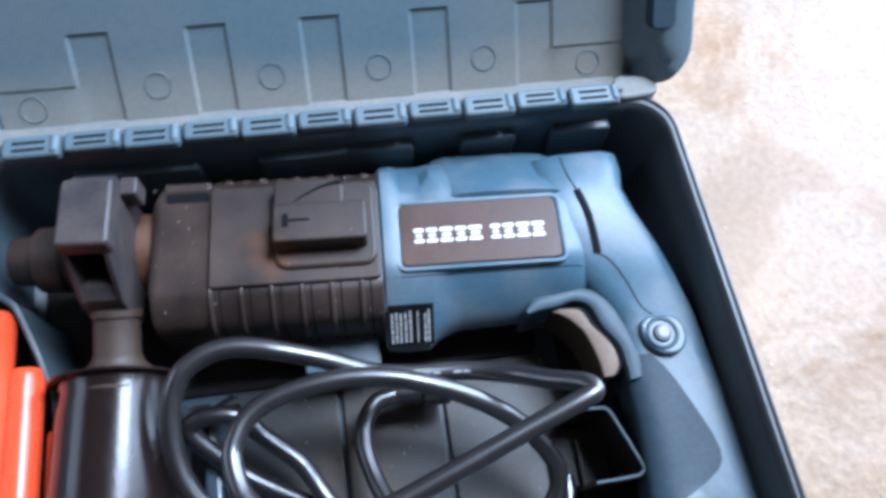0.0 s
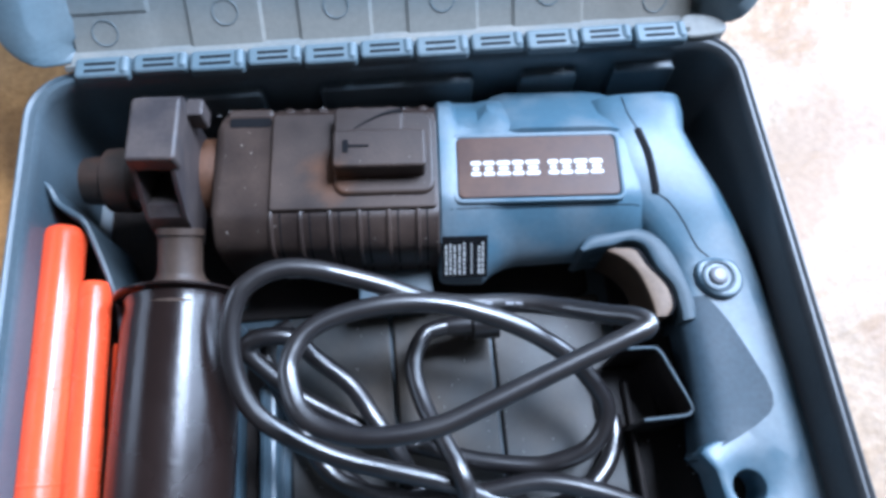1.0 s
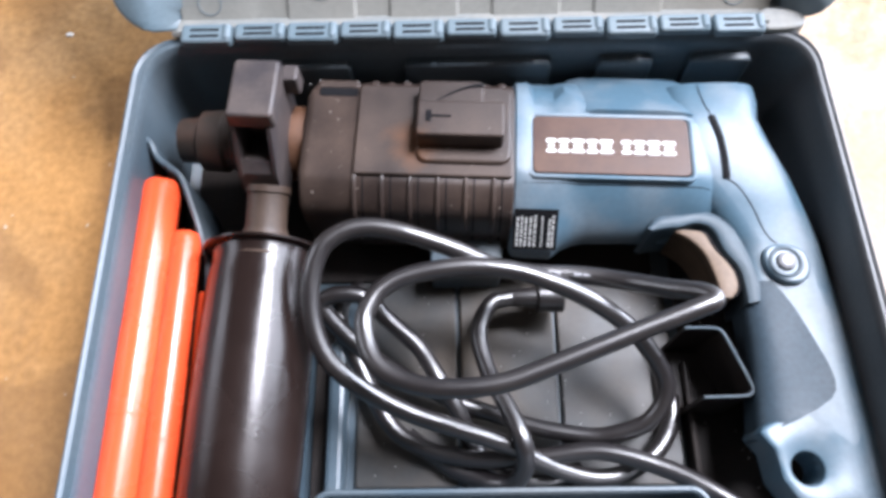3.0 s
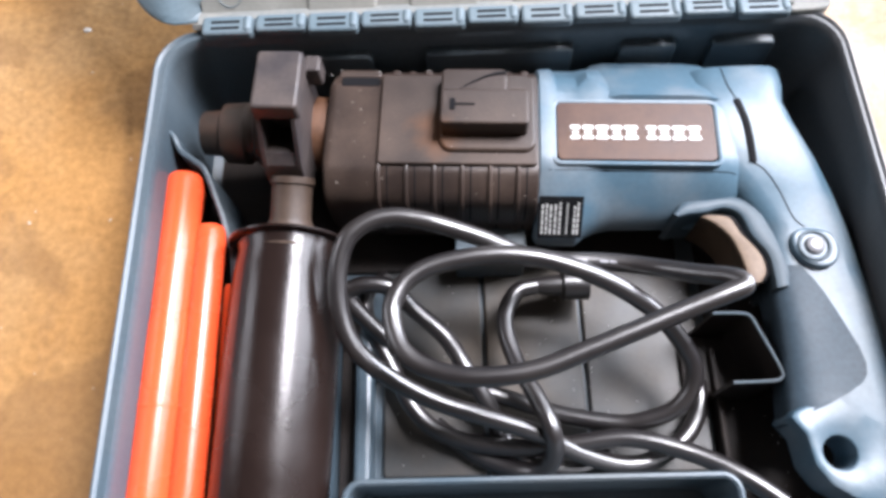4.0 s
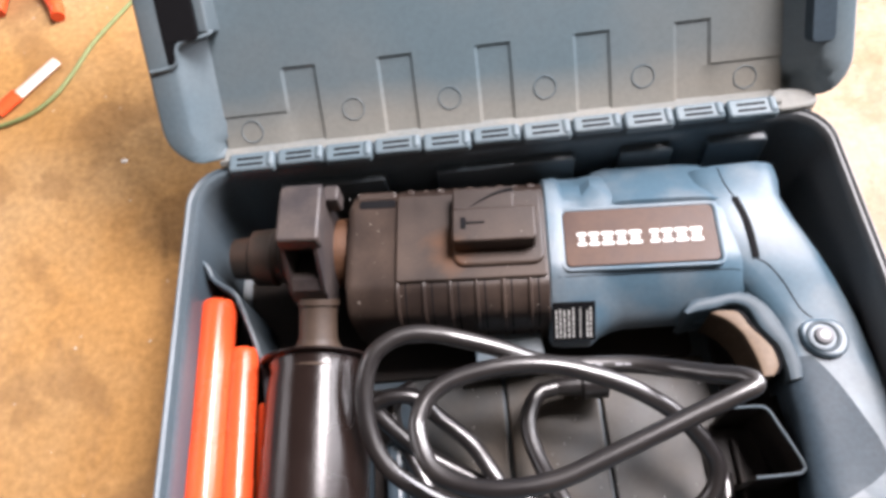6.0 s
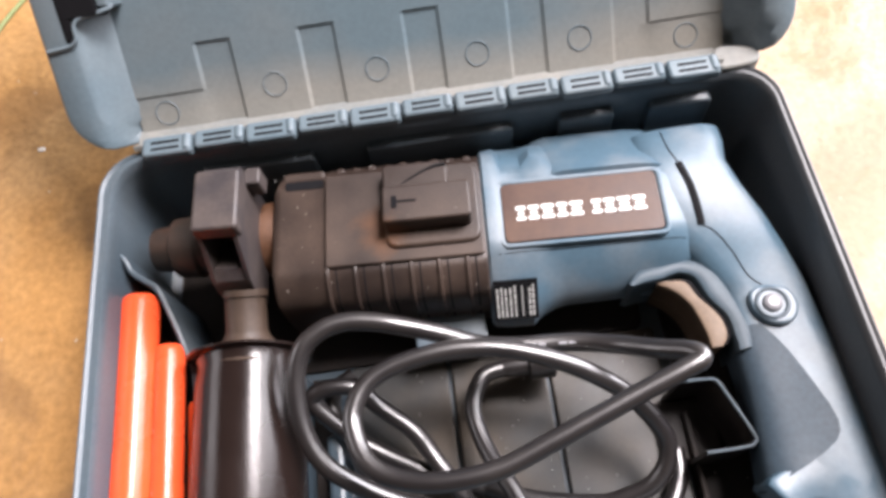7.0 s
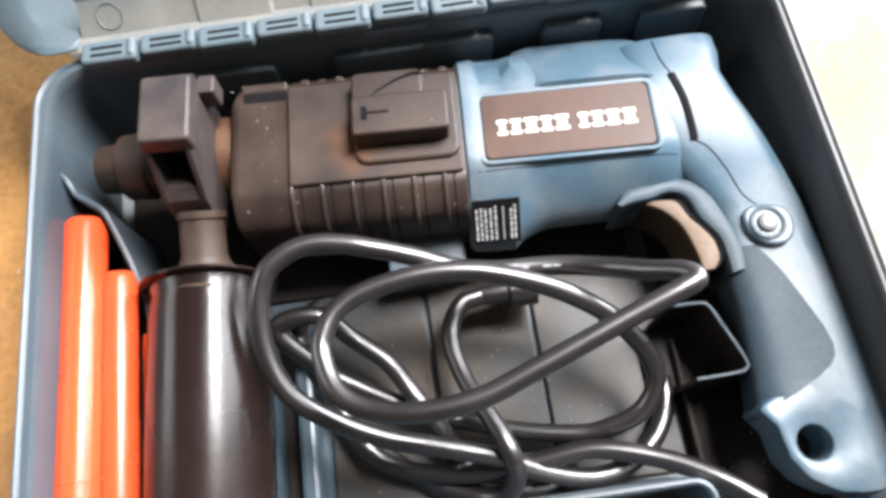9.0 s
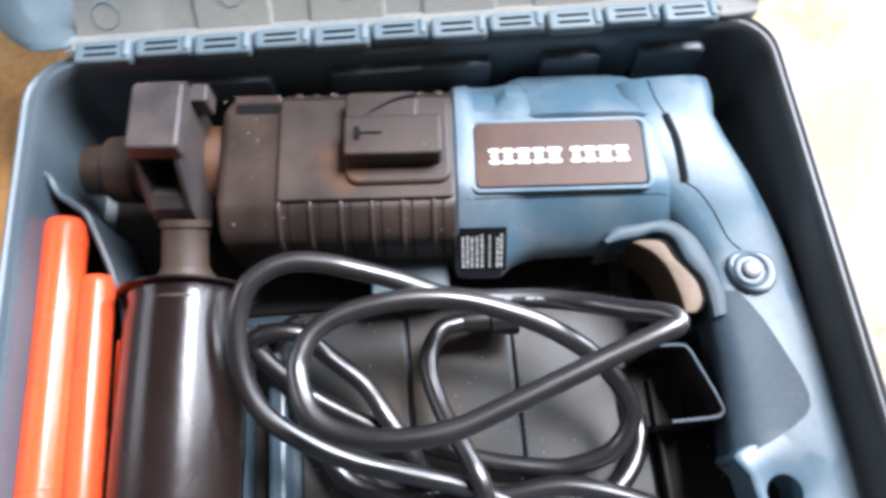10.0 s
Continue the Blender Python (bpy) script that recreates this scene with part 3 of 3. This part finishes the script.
def motor_section(back, front, top, knee, flat=.026, drop=.004, low=.044):
    return [(back, .060), (back, .080), (back - .003, .091), (back - flat * .6, top - drop), (back - flat, top), (knee + .01, top), (knee, top - .001), (knee - .012, top - .008), (front + .006, .088), (front, .076), (front, .060), (front + .018, low), (back - .02, low)]


housing = part("motor_housing", section_loft([
    (-.0645, motor_section(.060, -.062, .108, -.024)), (-.062, motor_section(.063, -.065, .1112, -.024)), (-.054, motor_section(.064, -.066, .1112, -.026)), (-.050, motor_section(.063, -.066, .1100, -.027, .034, .006)),
    (-.036, motor_section(.063, -.066, .1100, -.027, .036, .007)), (-.029, motor_section(.064, -.060, .110, -.025, .028, .004)), (-.020, motor_section(.065, -.056, .110, -.022, .032, .005)), (-.012, motor_section(.065, -.054, .110, -.022, .040, .009)),
    (.048, motor_section(.065, -.052, .110, -.022, .040, .009)), (.060, motor_section(.064, -.050, .1085, -.022, .040, .009)), (.070, motor_section(.060, -.046, .1035, -.020)), (.076, motor_section(.056, -.040, .098, -.016))]),
    M_BLUE, drill, "dusty blue plastic housing")
# raised shoulder behind the plate, rising from a slanting facet
chain = ((.0640, .080), (.0622, .0915), (.0415, .1012), (.0290, .1072), (.0250, .1092))
slant = (.000, .000, .002, .006, .008)
rows = []
for x, up in ((-.026, -.0012), (-.0245, .0002), (-.0155, .0024), (.040, .0024), (.052, .0012), (.060, -.0015)):
    left = 1 if x < 0 else 0
    top_ = [(x + slant[j] * left, y + up * (.8, .7, .5, .3, .3)[j], z + up * (.2, .7, .9, 1, .9)[j]) for j, (y, z) in enumerate(chain)]
    rows.append(top_ + [(x + slant[j] * left, y - .006, z - .006) for j, (y, z) in reversed(list(enumerate(chain)))])
part("shoulder", loft(rows), M_BLUE, housing)
# raised frame and name plate
frame_bar = rrect(-.0545, .0555, -.0268, .0225, .006, 5)
ring = loft([[(p.x, p.y, z) for p in inset(frame_bar, d)] for d, z in ((0, .106), (0, .1104), (.0006, .1109), (.0020, .1109), (.0028, .1104), (.0032, .108))], cap1=False)
part("plate_frame", ring, M_BLUE, housing)
plate = part("name_plate", pillow(rrect(-.0512, .0518, -.0236, .0194, .004, 5), .106, .1114, .0006, 2), M_PLATE, drill, "brown name plate with white print")
# the maker's name as plain blocks, one for each character
x = -.0425
for k, w in enumerate((.0073, .0080, .0093, .0080, .0095, 0, .0073, .0082, .0094, .0092)):
    if w:
        for y0, y1, cut in ((-.0086, -.0060, 0), (-.0048, -.0024, .0012), (-.0012, .0016, 0)):
            part("print_block", rbox(x + cut, x + w - .0009 - cut, y0, y1, .1113, .1119, .0008, .0001), M_WHITE, plate)
        x += w + .0007
    else:
        x += .0040
# rating label on the lower flank
lab = part("rating_label", box(-.0625, -.0335, -.0145, .0145, -.0006, .0006), M_GAP, drill, "black rating label with worn white print", matrix=pose(0, -.0555, .0905, 46))
random.seed(7)
for a in (-.0605, -.0578, -.0551, -.0520, -.0490, -.0395, -.0372):
    v = -.0120
    while v < .009:
        w = random.uniform(.0015, .005)
        part("print_bar", box(a, a + .0012, v, min(v + w, .0105), .0004, .0008), M_PRINT, lab)
        v += w + .0009
part("print_bar", box(-.0440, -.0434, -.012, .010, .0004, .0008), M_PRINT, lab)


rings = []
for y, xl, xr, zt, rnd in ((-.0262, .176, .212, .092, .5), (-.0275, .160, .217, .0985, .8), (-.034, .150, .219, .1035, 1), (-.047, .148, .2182, .1072, 1), (-.062, .148, .2150, .1085, 1), (-.082, .150, .2205, .1085, 1), (-.105, .155, .2305, .1050, 1),
                           (-.125, .172, .2380, .0990, 1), (-.150, .190, .2450, .0930, 1), (-.175, .188, .2495, .0900, 1), (-.200, .1885, .2550, .0890, 1), (-.225, .189, .2580, .0890, 1), (-.250, .187, .2600, .0890, 1),
                           (-.275, .212, .2615, .0885, 1), (-.295, .222, .2625, .0880, 1), (-.318, .226, .2625, .0870, 1), (-.328, .232, .2620, .0820, .8)):
    zb, cx, hw = .052, (xl + xr) / 2, (xr - xl) / 2
    cz, hh = (zt + zb) / 2, (zt - zb) / 2
    ring_ = []
    for k in range(28):
        a_ = 2 * math.pi * k / 28
        ca, sa = math.cos(a_), math.sin(a_)
        x = cx + hw * math.copysign(abs(ca) ** .5, ca)
        z = cz + hh * rnd * math.copysign(abs(sa) ** .58, sa)
        ring_.append((*dl(x, y), z))
    rings.append(ring_)
handle = part("handle", loft(rings), M_BLUE, drill)
# rubber grip: a skin over the inner side of the handle, ending at a curved edge
rings = []
for y, xl, xr, zt, xe in ((-.176, .1875, .2495, .0905, .206), (-.186, .1875, .2520, .0900, .213), (-.196, .1880, .2545, .0897, .2185), (-.212, .1885, .2565, .0896, .225), (-.230, .1880, .2585, .0896, .2315),
                          (-.240, .1870, .2595, .0896, .2335), (-.2465, .1865, .2600, .0896, .2325), (-.2515, .1860, .2600, .0896, .229), (-.2575, .1850, .2605, .0896, .2195), (-.2630, .1845, .2605, .0896, .208), (-.268, .1840, .2610, .0893, .196), (-.2745, .1835, .2610, .0880, .188)):
    zb, cx, hw = .050, (xl + xr) / 2, (xr - xl) / 2
    cz, hh = (zt + zb) / 2, (zt - zb) / 2
    ring_ = []
    for k in range(36):
        a_ = 2 * math.pi * k / 36
        ca, sa = math.cos(a_), math.sin(a_)
        x = min(cx + hw * math.copysign(abs(ca) ** .5, ca), xe)
        ring_.append((*dl(x, y), cz + hh * math.copysign(abs(sa) ** .58, sa)))
    rings.append(ring_)
part("handle_grip", loft(rings), M_GRIP, drill, "black rubber grip")
part("trigger_guard", band([(.134, -.1405), (.143, -.1392), (.152, -.1385), (.164, -.1360), (.1735, -.1405), (.1785, -.155), (.1865, -.168), (.1880, -.181), (.188, -.1915)],
                           [(.131, -.1385), (.139, -.1295), (.155, -.1265), (.170, -.1260), (.184, -.1330), (.1915, -.147), (.1965, -.164), (.1990, -.179), (.1975, -.190)], .050, .0920, .0035), M_BLUE_SOFT, drill, "dull grey-blue overmould")
t_in = [(.149, -.1405), (.158, -.146), (.1657, -.155), (.1695, -.165), (.172, -.1767), (.1725, -.182), (.1726, -.187)]
t_out = [(.1555, -.1395), (.1675, -.1415), (.1732, -.1530), (.1795, -.1615), (.1840, -.170), (.1845, -.1805), (.180, -.187)]
part("trigger_gap", band(t_in, [(x + .0036, y + .0014) for x, y in t_out], .048, .0880, .001), M_GAP, drill)
part("trigger", band(t_in, t_out, .050, .0900, .0014), M_TRIGGER, drill, "worn tan trigger")
# foot with its hanging hole: an outline joined to a round hole, vertex for vertex
foot = [dl(*p) for p in ((.181, -.2735), (.1895, -.280), (.1915, -.298), (.199, -.3100), (.213, -.319), (.232, -.322), (.246, -.318), (.246, -.245), (.230, -.2450), (.213, -.2560), (.196, -.2630), (.186, -.2660))]
hc = dl(.2075, -.2915)
outer, inner = [], []
for k in range(40):
    a_ = 2 * math.pi * k / 40
    d_ = Vector((math.cos(a_), math.sin(a_)))
    best = 0.02
    for p, q in zip(foot, foot[1:] + foot[:1]):
        e_ = q - p
        det = d_.x * -e_.y + d_.y * e_.x
        if abs(det) > 1e-9:
            w_ = p - hc
            tt, uu = (w_.x * -e_.y + w_.y * e_.x) / det, (d_.x * w_.y - d_.y * w_.x) / det
            if tt > 0 and 0 <= uu <= 1:
                best = tt
    outer.append(hc + d_ * best)
    inner.append(hc + d_ * .0092)
rows = [[(*p, z) for p in ring_] for ring_, z in ((outer, .060), (inset(outer, -.0), .0850), (inset(outer, .0012), .0876), (inset(outer, .003), .0884))]
rows += [[(*(hc + (p - hc) * f), z) for p in inner] for f, z in ((1.22, .0884), (1.08, .0876), (1.0, .0852), (1.0, .060))]
rows.append(rows[0])
part("foot_eye", loft(rows, False, False), M_BLUE, drill)
part("lock_ring", pillow(outline([(.202, -.155), (.215, -.152), (.229, -.156), (.232, -.169), (.225, -.180), (.211, -.179), (.202, -.169)], 2), .080, .0955, .002, 3), M_BLUE, drill)
px_, py_ = dl(.215, -.1655)
part("lock_well", washer(px_, py_, .0940, .0968, .0108, .0082, .0008), M_BLUE_SOFT, drill)
part("lock_button", turned([(0, .0062), (.7, .0062), (.9, .0055), (1, .0035)], (px_, py_, .090), (px_, py_, .0990), 20), M_PIN, drill, "grey lock button")
skin = []
for ob_ in (handle, housing):
    skin.append(BVHTree.FromPolygons([v.co for v in ob_.data.vertices], [tuple(p.vertices) for p in ob_.data.polygons]))


def on_skin(pts, up=0.0):
    """Lays a line of the plan on the drill's upper side."""
    out = []
    for x, y in pts:
        q = dl(x, y)
        zs = [h[0].z for h in (t.ray_cast(Vector((q.x, q.y, .3)), Vector((0, 0, -1))) for t in skin) if h[0]]
        out.append(Vector((q.x, q.y, max(zs) + up)))
    return out


def line2(pts, n=6):
    return [(p.x, p.y) for p in spline([(x, y, 0) for x, y in pts], n)]


part("vent_slot", sweep(on_skin(line2([(.1785, -.064), (.1815, -.078), (.1830, -.092), (.1835, -.109)]), .0002), .0026, 8, .5), M_GAP, drill)
part("seam", sweep(on_skin(line2([(.1740, -.036), (.1745, -.050), (.1785, -.064)])), .0005, 6), M_GAP, drill)
part("seam", sweep(on_skin(line2([(.1835, -.109), (.191, -.1145), (.199, -.127), (.206, -.144), (.213, -.152)])), .0005, 6), M_GAP, drill)
part("seam", sweep(on_skin(line2([(.050, -.1115), (.100, -.1130), (.150, -.1155), (.172, -.116)])), .00035, 6), M_GAP, drill)

# chuck, collar and side-handle clamp
ax, az = .008, .085
part("collar", turned([(0, .024), (.1, .026), (.9, .026), (1, .025)], (-.236, ax, az), (-.206, ax, az)), M_RUST, drill, "rusty brown metal collar")
part("chuck", turned([(0, .012), (.02, .0155), (.22, .0165), (.26, .021), (.50, .022), (.54, .0195), (.60, .0195), (.64, .0235), (1, .0245)], (-.298, ax, az), (-.232, ax, az)), M_STEEL, drill, "dark steel chuck")
hx0, hx1 = -.240, -.2125
clamp = part("clamp", loft([[(x, y, z) for y, z in ((.030, .075), (.030, .150), (.024, .156), (-.002, .156), (-.004, .150), (-.004, .070))] for x in (hx0, hx1 - .003)]), M_CLAMP, drill, "black plastic side-handle clamp", smooth=25)
cheek = ((.010, .1605), (-.0185, .1605), (-.0195, .151), (-.037, .124), (-.040, .113), (-.040, .085), (.010, .085))
for x in (hx0, hx1 - .0055):
    part("clamp_cheek", loft([[(xx, y, z) for y, z in cheek] for xx in (x, x + .0026)]), M_CLAMP, clamp, smooth=25)
part("clamp_bar", loft([[(x, y, z) for y, z in ((-.0310, .1290), (-.0368, .1228), (-.0398, .113), (-.0398, .090), (-.003, .090), (-.003, .112))] for x in (hx0 + .0024, hx1 - .0052)]), M_CLAMP, clamp, smooth=25)
part("clamp_cap", pillow(rrect(hx0 - .0005, hx1 + .0005, -.0190, .022, .003, 4), .150, .163, .002, 3), M_CLAMP, clamp)
part("clamp_lug", rbox(hx1 - .004, hx1 + .0065, .022, .034, .126, .142, .002, .0015), M_CLAMP, clamp)
neck = [(0, .0150), (.10, .0150), (.11, .0135), (.62, .0135), (.72, .0150), (.85, .020), (1, .026)]
part("neck", turned(neck, (-.2255, -.036, .104), (-.2270, -.076, .088)), M_NECK, drill)
gripm = part("side_handle", turned([(0, .026), (.005, .0415), (.012, .0412), (.020, .0355), (.05, .0345), (.12, .036), (.5, .0365), (.9, .0355), (.97, .034), (1, .025)], (-.2285, -.0735, .077), (-.2240, -.266, .075), 40), M_BLACK, drill, "glossy black side handle")

# ---- power cord, coiled ----
cord = thing("power_cord", "coiled glossy black power cord lying in the case", "cable")
runs = {
    "strand": [(.149, -.238, .033), (.1465, -.256, .035), (.134, -.275, .039), (.114, -.288, .041), (.095, -.292, .043), (.075, -.289, .047), (.055, -.282, .053), (.038, -.274, .060), (.012, -.266, .068), (-.026, -.255, .078), (-.055, -.241, .088), (-.075, -.225, .098), (-.084, -.203, .106), (-.085, -.180, .114), (-.079, -.161, .120), (-.067, -.1512, .1215), (-.053, -.1474, .121), (-.0375, -.1484, .1195), (-.0214, -.1521, .117), (.0033, -.1587, .110), (.0284, -.1671, .101), (.0503, -.1702, .096), (.086, -.1728, .096), (.112, -.1802, .104), (.1321, -.1905, .120), (.1470, -.1970, .1310), (.1510, -.2030, .1350),
               (.140, -.208, .135), (.111, -.218, .132), (.059, -.237, .128), (.028, -.247, .126), (-.004, -.249, .124), (-.029, -.243, .120), (-.045, -.231, .118), (-.0516, -.2095, .116), (-.0481, -.1954, .116), (-.0399, -.1853, .116), (-.0246, -.178, .116), (-.0004, -.1735, .116), (.0204, -.1728, .115), (.0413, -.1754, .113), (.0621, -.1813, .110), (.0833, -.1895, .104), (.1016, -.1987, .096), (.1168, -.2088, .087), (.1291, -.2222, .078)],
    "coil": [(.1291, -.2222, .078), (.1363, -.2349, .070), (.135, -.248, .063), (.1249, -.2594, .056), (.1075, -.2650, .050), (.089, -.266, .045), (.053, -.259, .042), (.024, -.249, .040), (-.005, -.239, .042), (-.042, -.219, .045), (-.064, -.204, .050), (-.083, -.186, .060), (-.087, -.178, .066), (-.075, -.174, .070), (-.057, -.176, .068), (-.044, -.188, .060), (-.022, -.207, .055), (-.008, -.230, .055), (.006, -.253, .048), (.015, -.272, .036), (.032, -.288, .034), (.062, -.293, .033), (.085, -.285, .032)],
    "lower_run": [(-.060, -.162, .050), (-.075, -.172, .050), (-.076, -.190, .047), (-.065, -.212, .043), (-.043, -.254, .040), (-.021, -.271, .040), (.012, -.279, .042), (.051, -.280, .050), (.093, -.277, .056), (.132, -.288, .060), (.159, -.303, .066), (.178, -.318, .070)],
    "upright_run": [(.042, -.172, .050), (.028, -.177, .052), (.019, -.197, .055), (.024, -.225, .060), (.036, -.252, .068), (.044, -.273, .070), (.045, -.287, .060), (.037, -.295, .046), (.020, -.292, .036), (-.004, -.282, .032), (-.030, -.262, .031)],
}
for name, pts in runs.items():
    part(name, sweep(spline(pts, 8), .0059, 18), M_CORD, cord)
part("plug_sleeve", turned([(0, .0052), (.1, .0062), (.5, .0075), (.55, .0105), (1, .011)], (.040, -.172, .050), (.078, -.171, .048), 20), M_CORD, cord)
for k, (a, b) in enumerate(((.058, .064), (.0655, .070), (.078, .083), (.084, .092), (.0935, .099))):
    pa, pb = (Vector((q, -.1720 - .07 * (q - .05), .1018)) for q in (a, b))
    part("print_bar", sweep([pa, pb], .0009, 6, .3), M_PIN, cord)

# ---- drill bit tubes ----
for a, b, r, lab_ in (((-.1975, -.098, .088), (-.1985, -.358, .086), .0130, "long orange-red plastic drill bit tube in the case"), ((-.1785, -.134, .082), (-.1775, -.358, .080), .0105, "shorter orange-red plastic drill bit tube in the case"), ((-.1655, -.170, .064), (-.1625, -.350, .063), .0065, "thin orange-red plastic drill bit tube in the case")):
    t = thing("drill_bit_tube", lab_, "tube", group="drill bit tubes")
    part("tube", turned([(0, r * .86), (.006, r * .95), (.02, r), (.40, r), (.402, r * 1.04), (1, r * 1.04)], a, b, 28), M_RED, t)
    part("joint_ring", turned([(0, r * 1.02), (.3, r * 1.06), (.7, r * 1.06), (1, r * 1.02)], Vector(a).lerp(Vector(b), .60), Vector(a).lerp(Vector(b), .612), 28), M_RED, t)

# ---- things on the floor beyond the case ----
pl = thing("pliers", "red-handled pliers lying on the floor", "pliers")
part("handle", sweep(spline([(-.443, .300, .008), (-.448, .316, .009), (-.463, .341, .010), (-.486, .371, .010)], 6), [.0075] * 4 + [.0085] * 15, 12), M_RED, pl, "red plastic handle")
part("handle", sweep(spline([(-.517, .318, .008), (-.517, .340, .009), (-.513, .366, .010), (-.504, .388, .010)], 6), .008, 12), M_RED, pl, "red plastic handle")
part("jaw", sweep(spline([(-.486, .371, .010), (-.500, .392, .010), (-.506, .430, .010)], 6), .009, 12), M_STEEL, pl, "steel jaw")
st = thing("string", "thin green string curving over the floor", "string")
part("strand", sweep(spline([(-.33, .365, .003), (-.356, .326, .003), (-.379, .292, .003), (-.400, .258, .003), (-.417, .217, .003), (-.435, .187, .003), (-.466, .166, .003), (-.53, .152, .003)], 8), .0022, 8), M_GREEN, st)

tagged(part("paint_fleck", pillow(chaikin([(-.3475, .1015), (-.3415, .1005), (-.3390, .1040), (-.3450, .1055)], 1), 0, .0012, .0004, 2), M_WHITE), "small white paint fleck stuck to the floor", "fleck")
holder = thing("cable_tag", "pale clear plastic piece with a red end on the floor", "plastic tag")
part("strip", sweep([Vector((-.436, .240, .004)), Vector((-.470, .199, .004))], .0075, 8, .4), M_CLEAR, holder)
part("end_cap", sweep([Vector((-.470, .199, .005)), Vector((-.488, .178, .005))], .009, 12, .5), M_RED, holder, "red end cap")

# ---- crumbs of dirt in the case ----
random.seed(11)
crumbs = bmesh.new()
for k in range(150):
    if k < 70:
        x, y, z = random.uniform(-.06, .15), random.uniform(-.29, -.155), .0250
        x += 0.006 if abs(x - .005) < .004 or abs(x - .075) < .004 else 0
    elif k < 110:
        x, y, z = random.uniform(-.17, .21), random.uniform(.004, .010), RIM - .0005
    else:
        x, y, z = random.uniform(.165, .230), random.uniform(-.34, -.13), .0235
    r = random.uniform(.0003, .0008)
    verts = [crumbs.verts.new((x + r * a, y + r * b, z + r * c)) for a, b, c in ((1, 0, 0), (-.6, .8, 0), (-.5, -.9, 0), (.1, 0, 1.1))]
    for f in ((0, 1, 3), (1, 2, 3), (2, 0, 3), (0, 2, 1)):
        crumbs.faces.new([verts[i] for i in f])
for k in range(16):
    x = random.uniform(-.096, .040)
    y = -.0855 + .0523 * (.108 - x) + random.uniform(.030, .044)
    z, r = .1125 + (y < -.050 + .0523 * (.108 - x)) * .0025, random.uniform(.0003, .0008)
    verts = [crumbs.verts.new((x + r * a, y + r * b, z + r * c)) for a, b, c in ((1.6, 0, 0), (-.9, .6, 0), (-.8, -.7, 0), (.1, 0, .8))]
    for f in ((0, 1, 3), (1, 2, 3), (2, 0, 3), (0, 2, 1)):
        crumbs.faces.new([verts[i] for i in f])
tagged(part("dirt_crumbs", crumbs, M_PRINT), "pale crumbs of dirt scattered in the case", "dirt", kind="stuff")
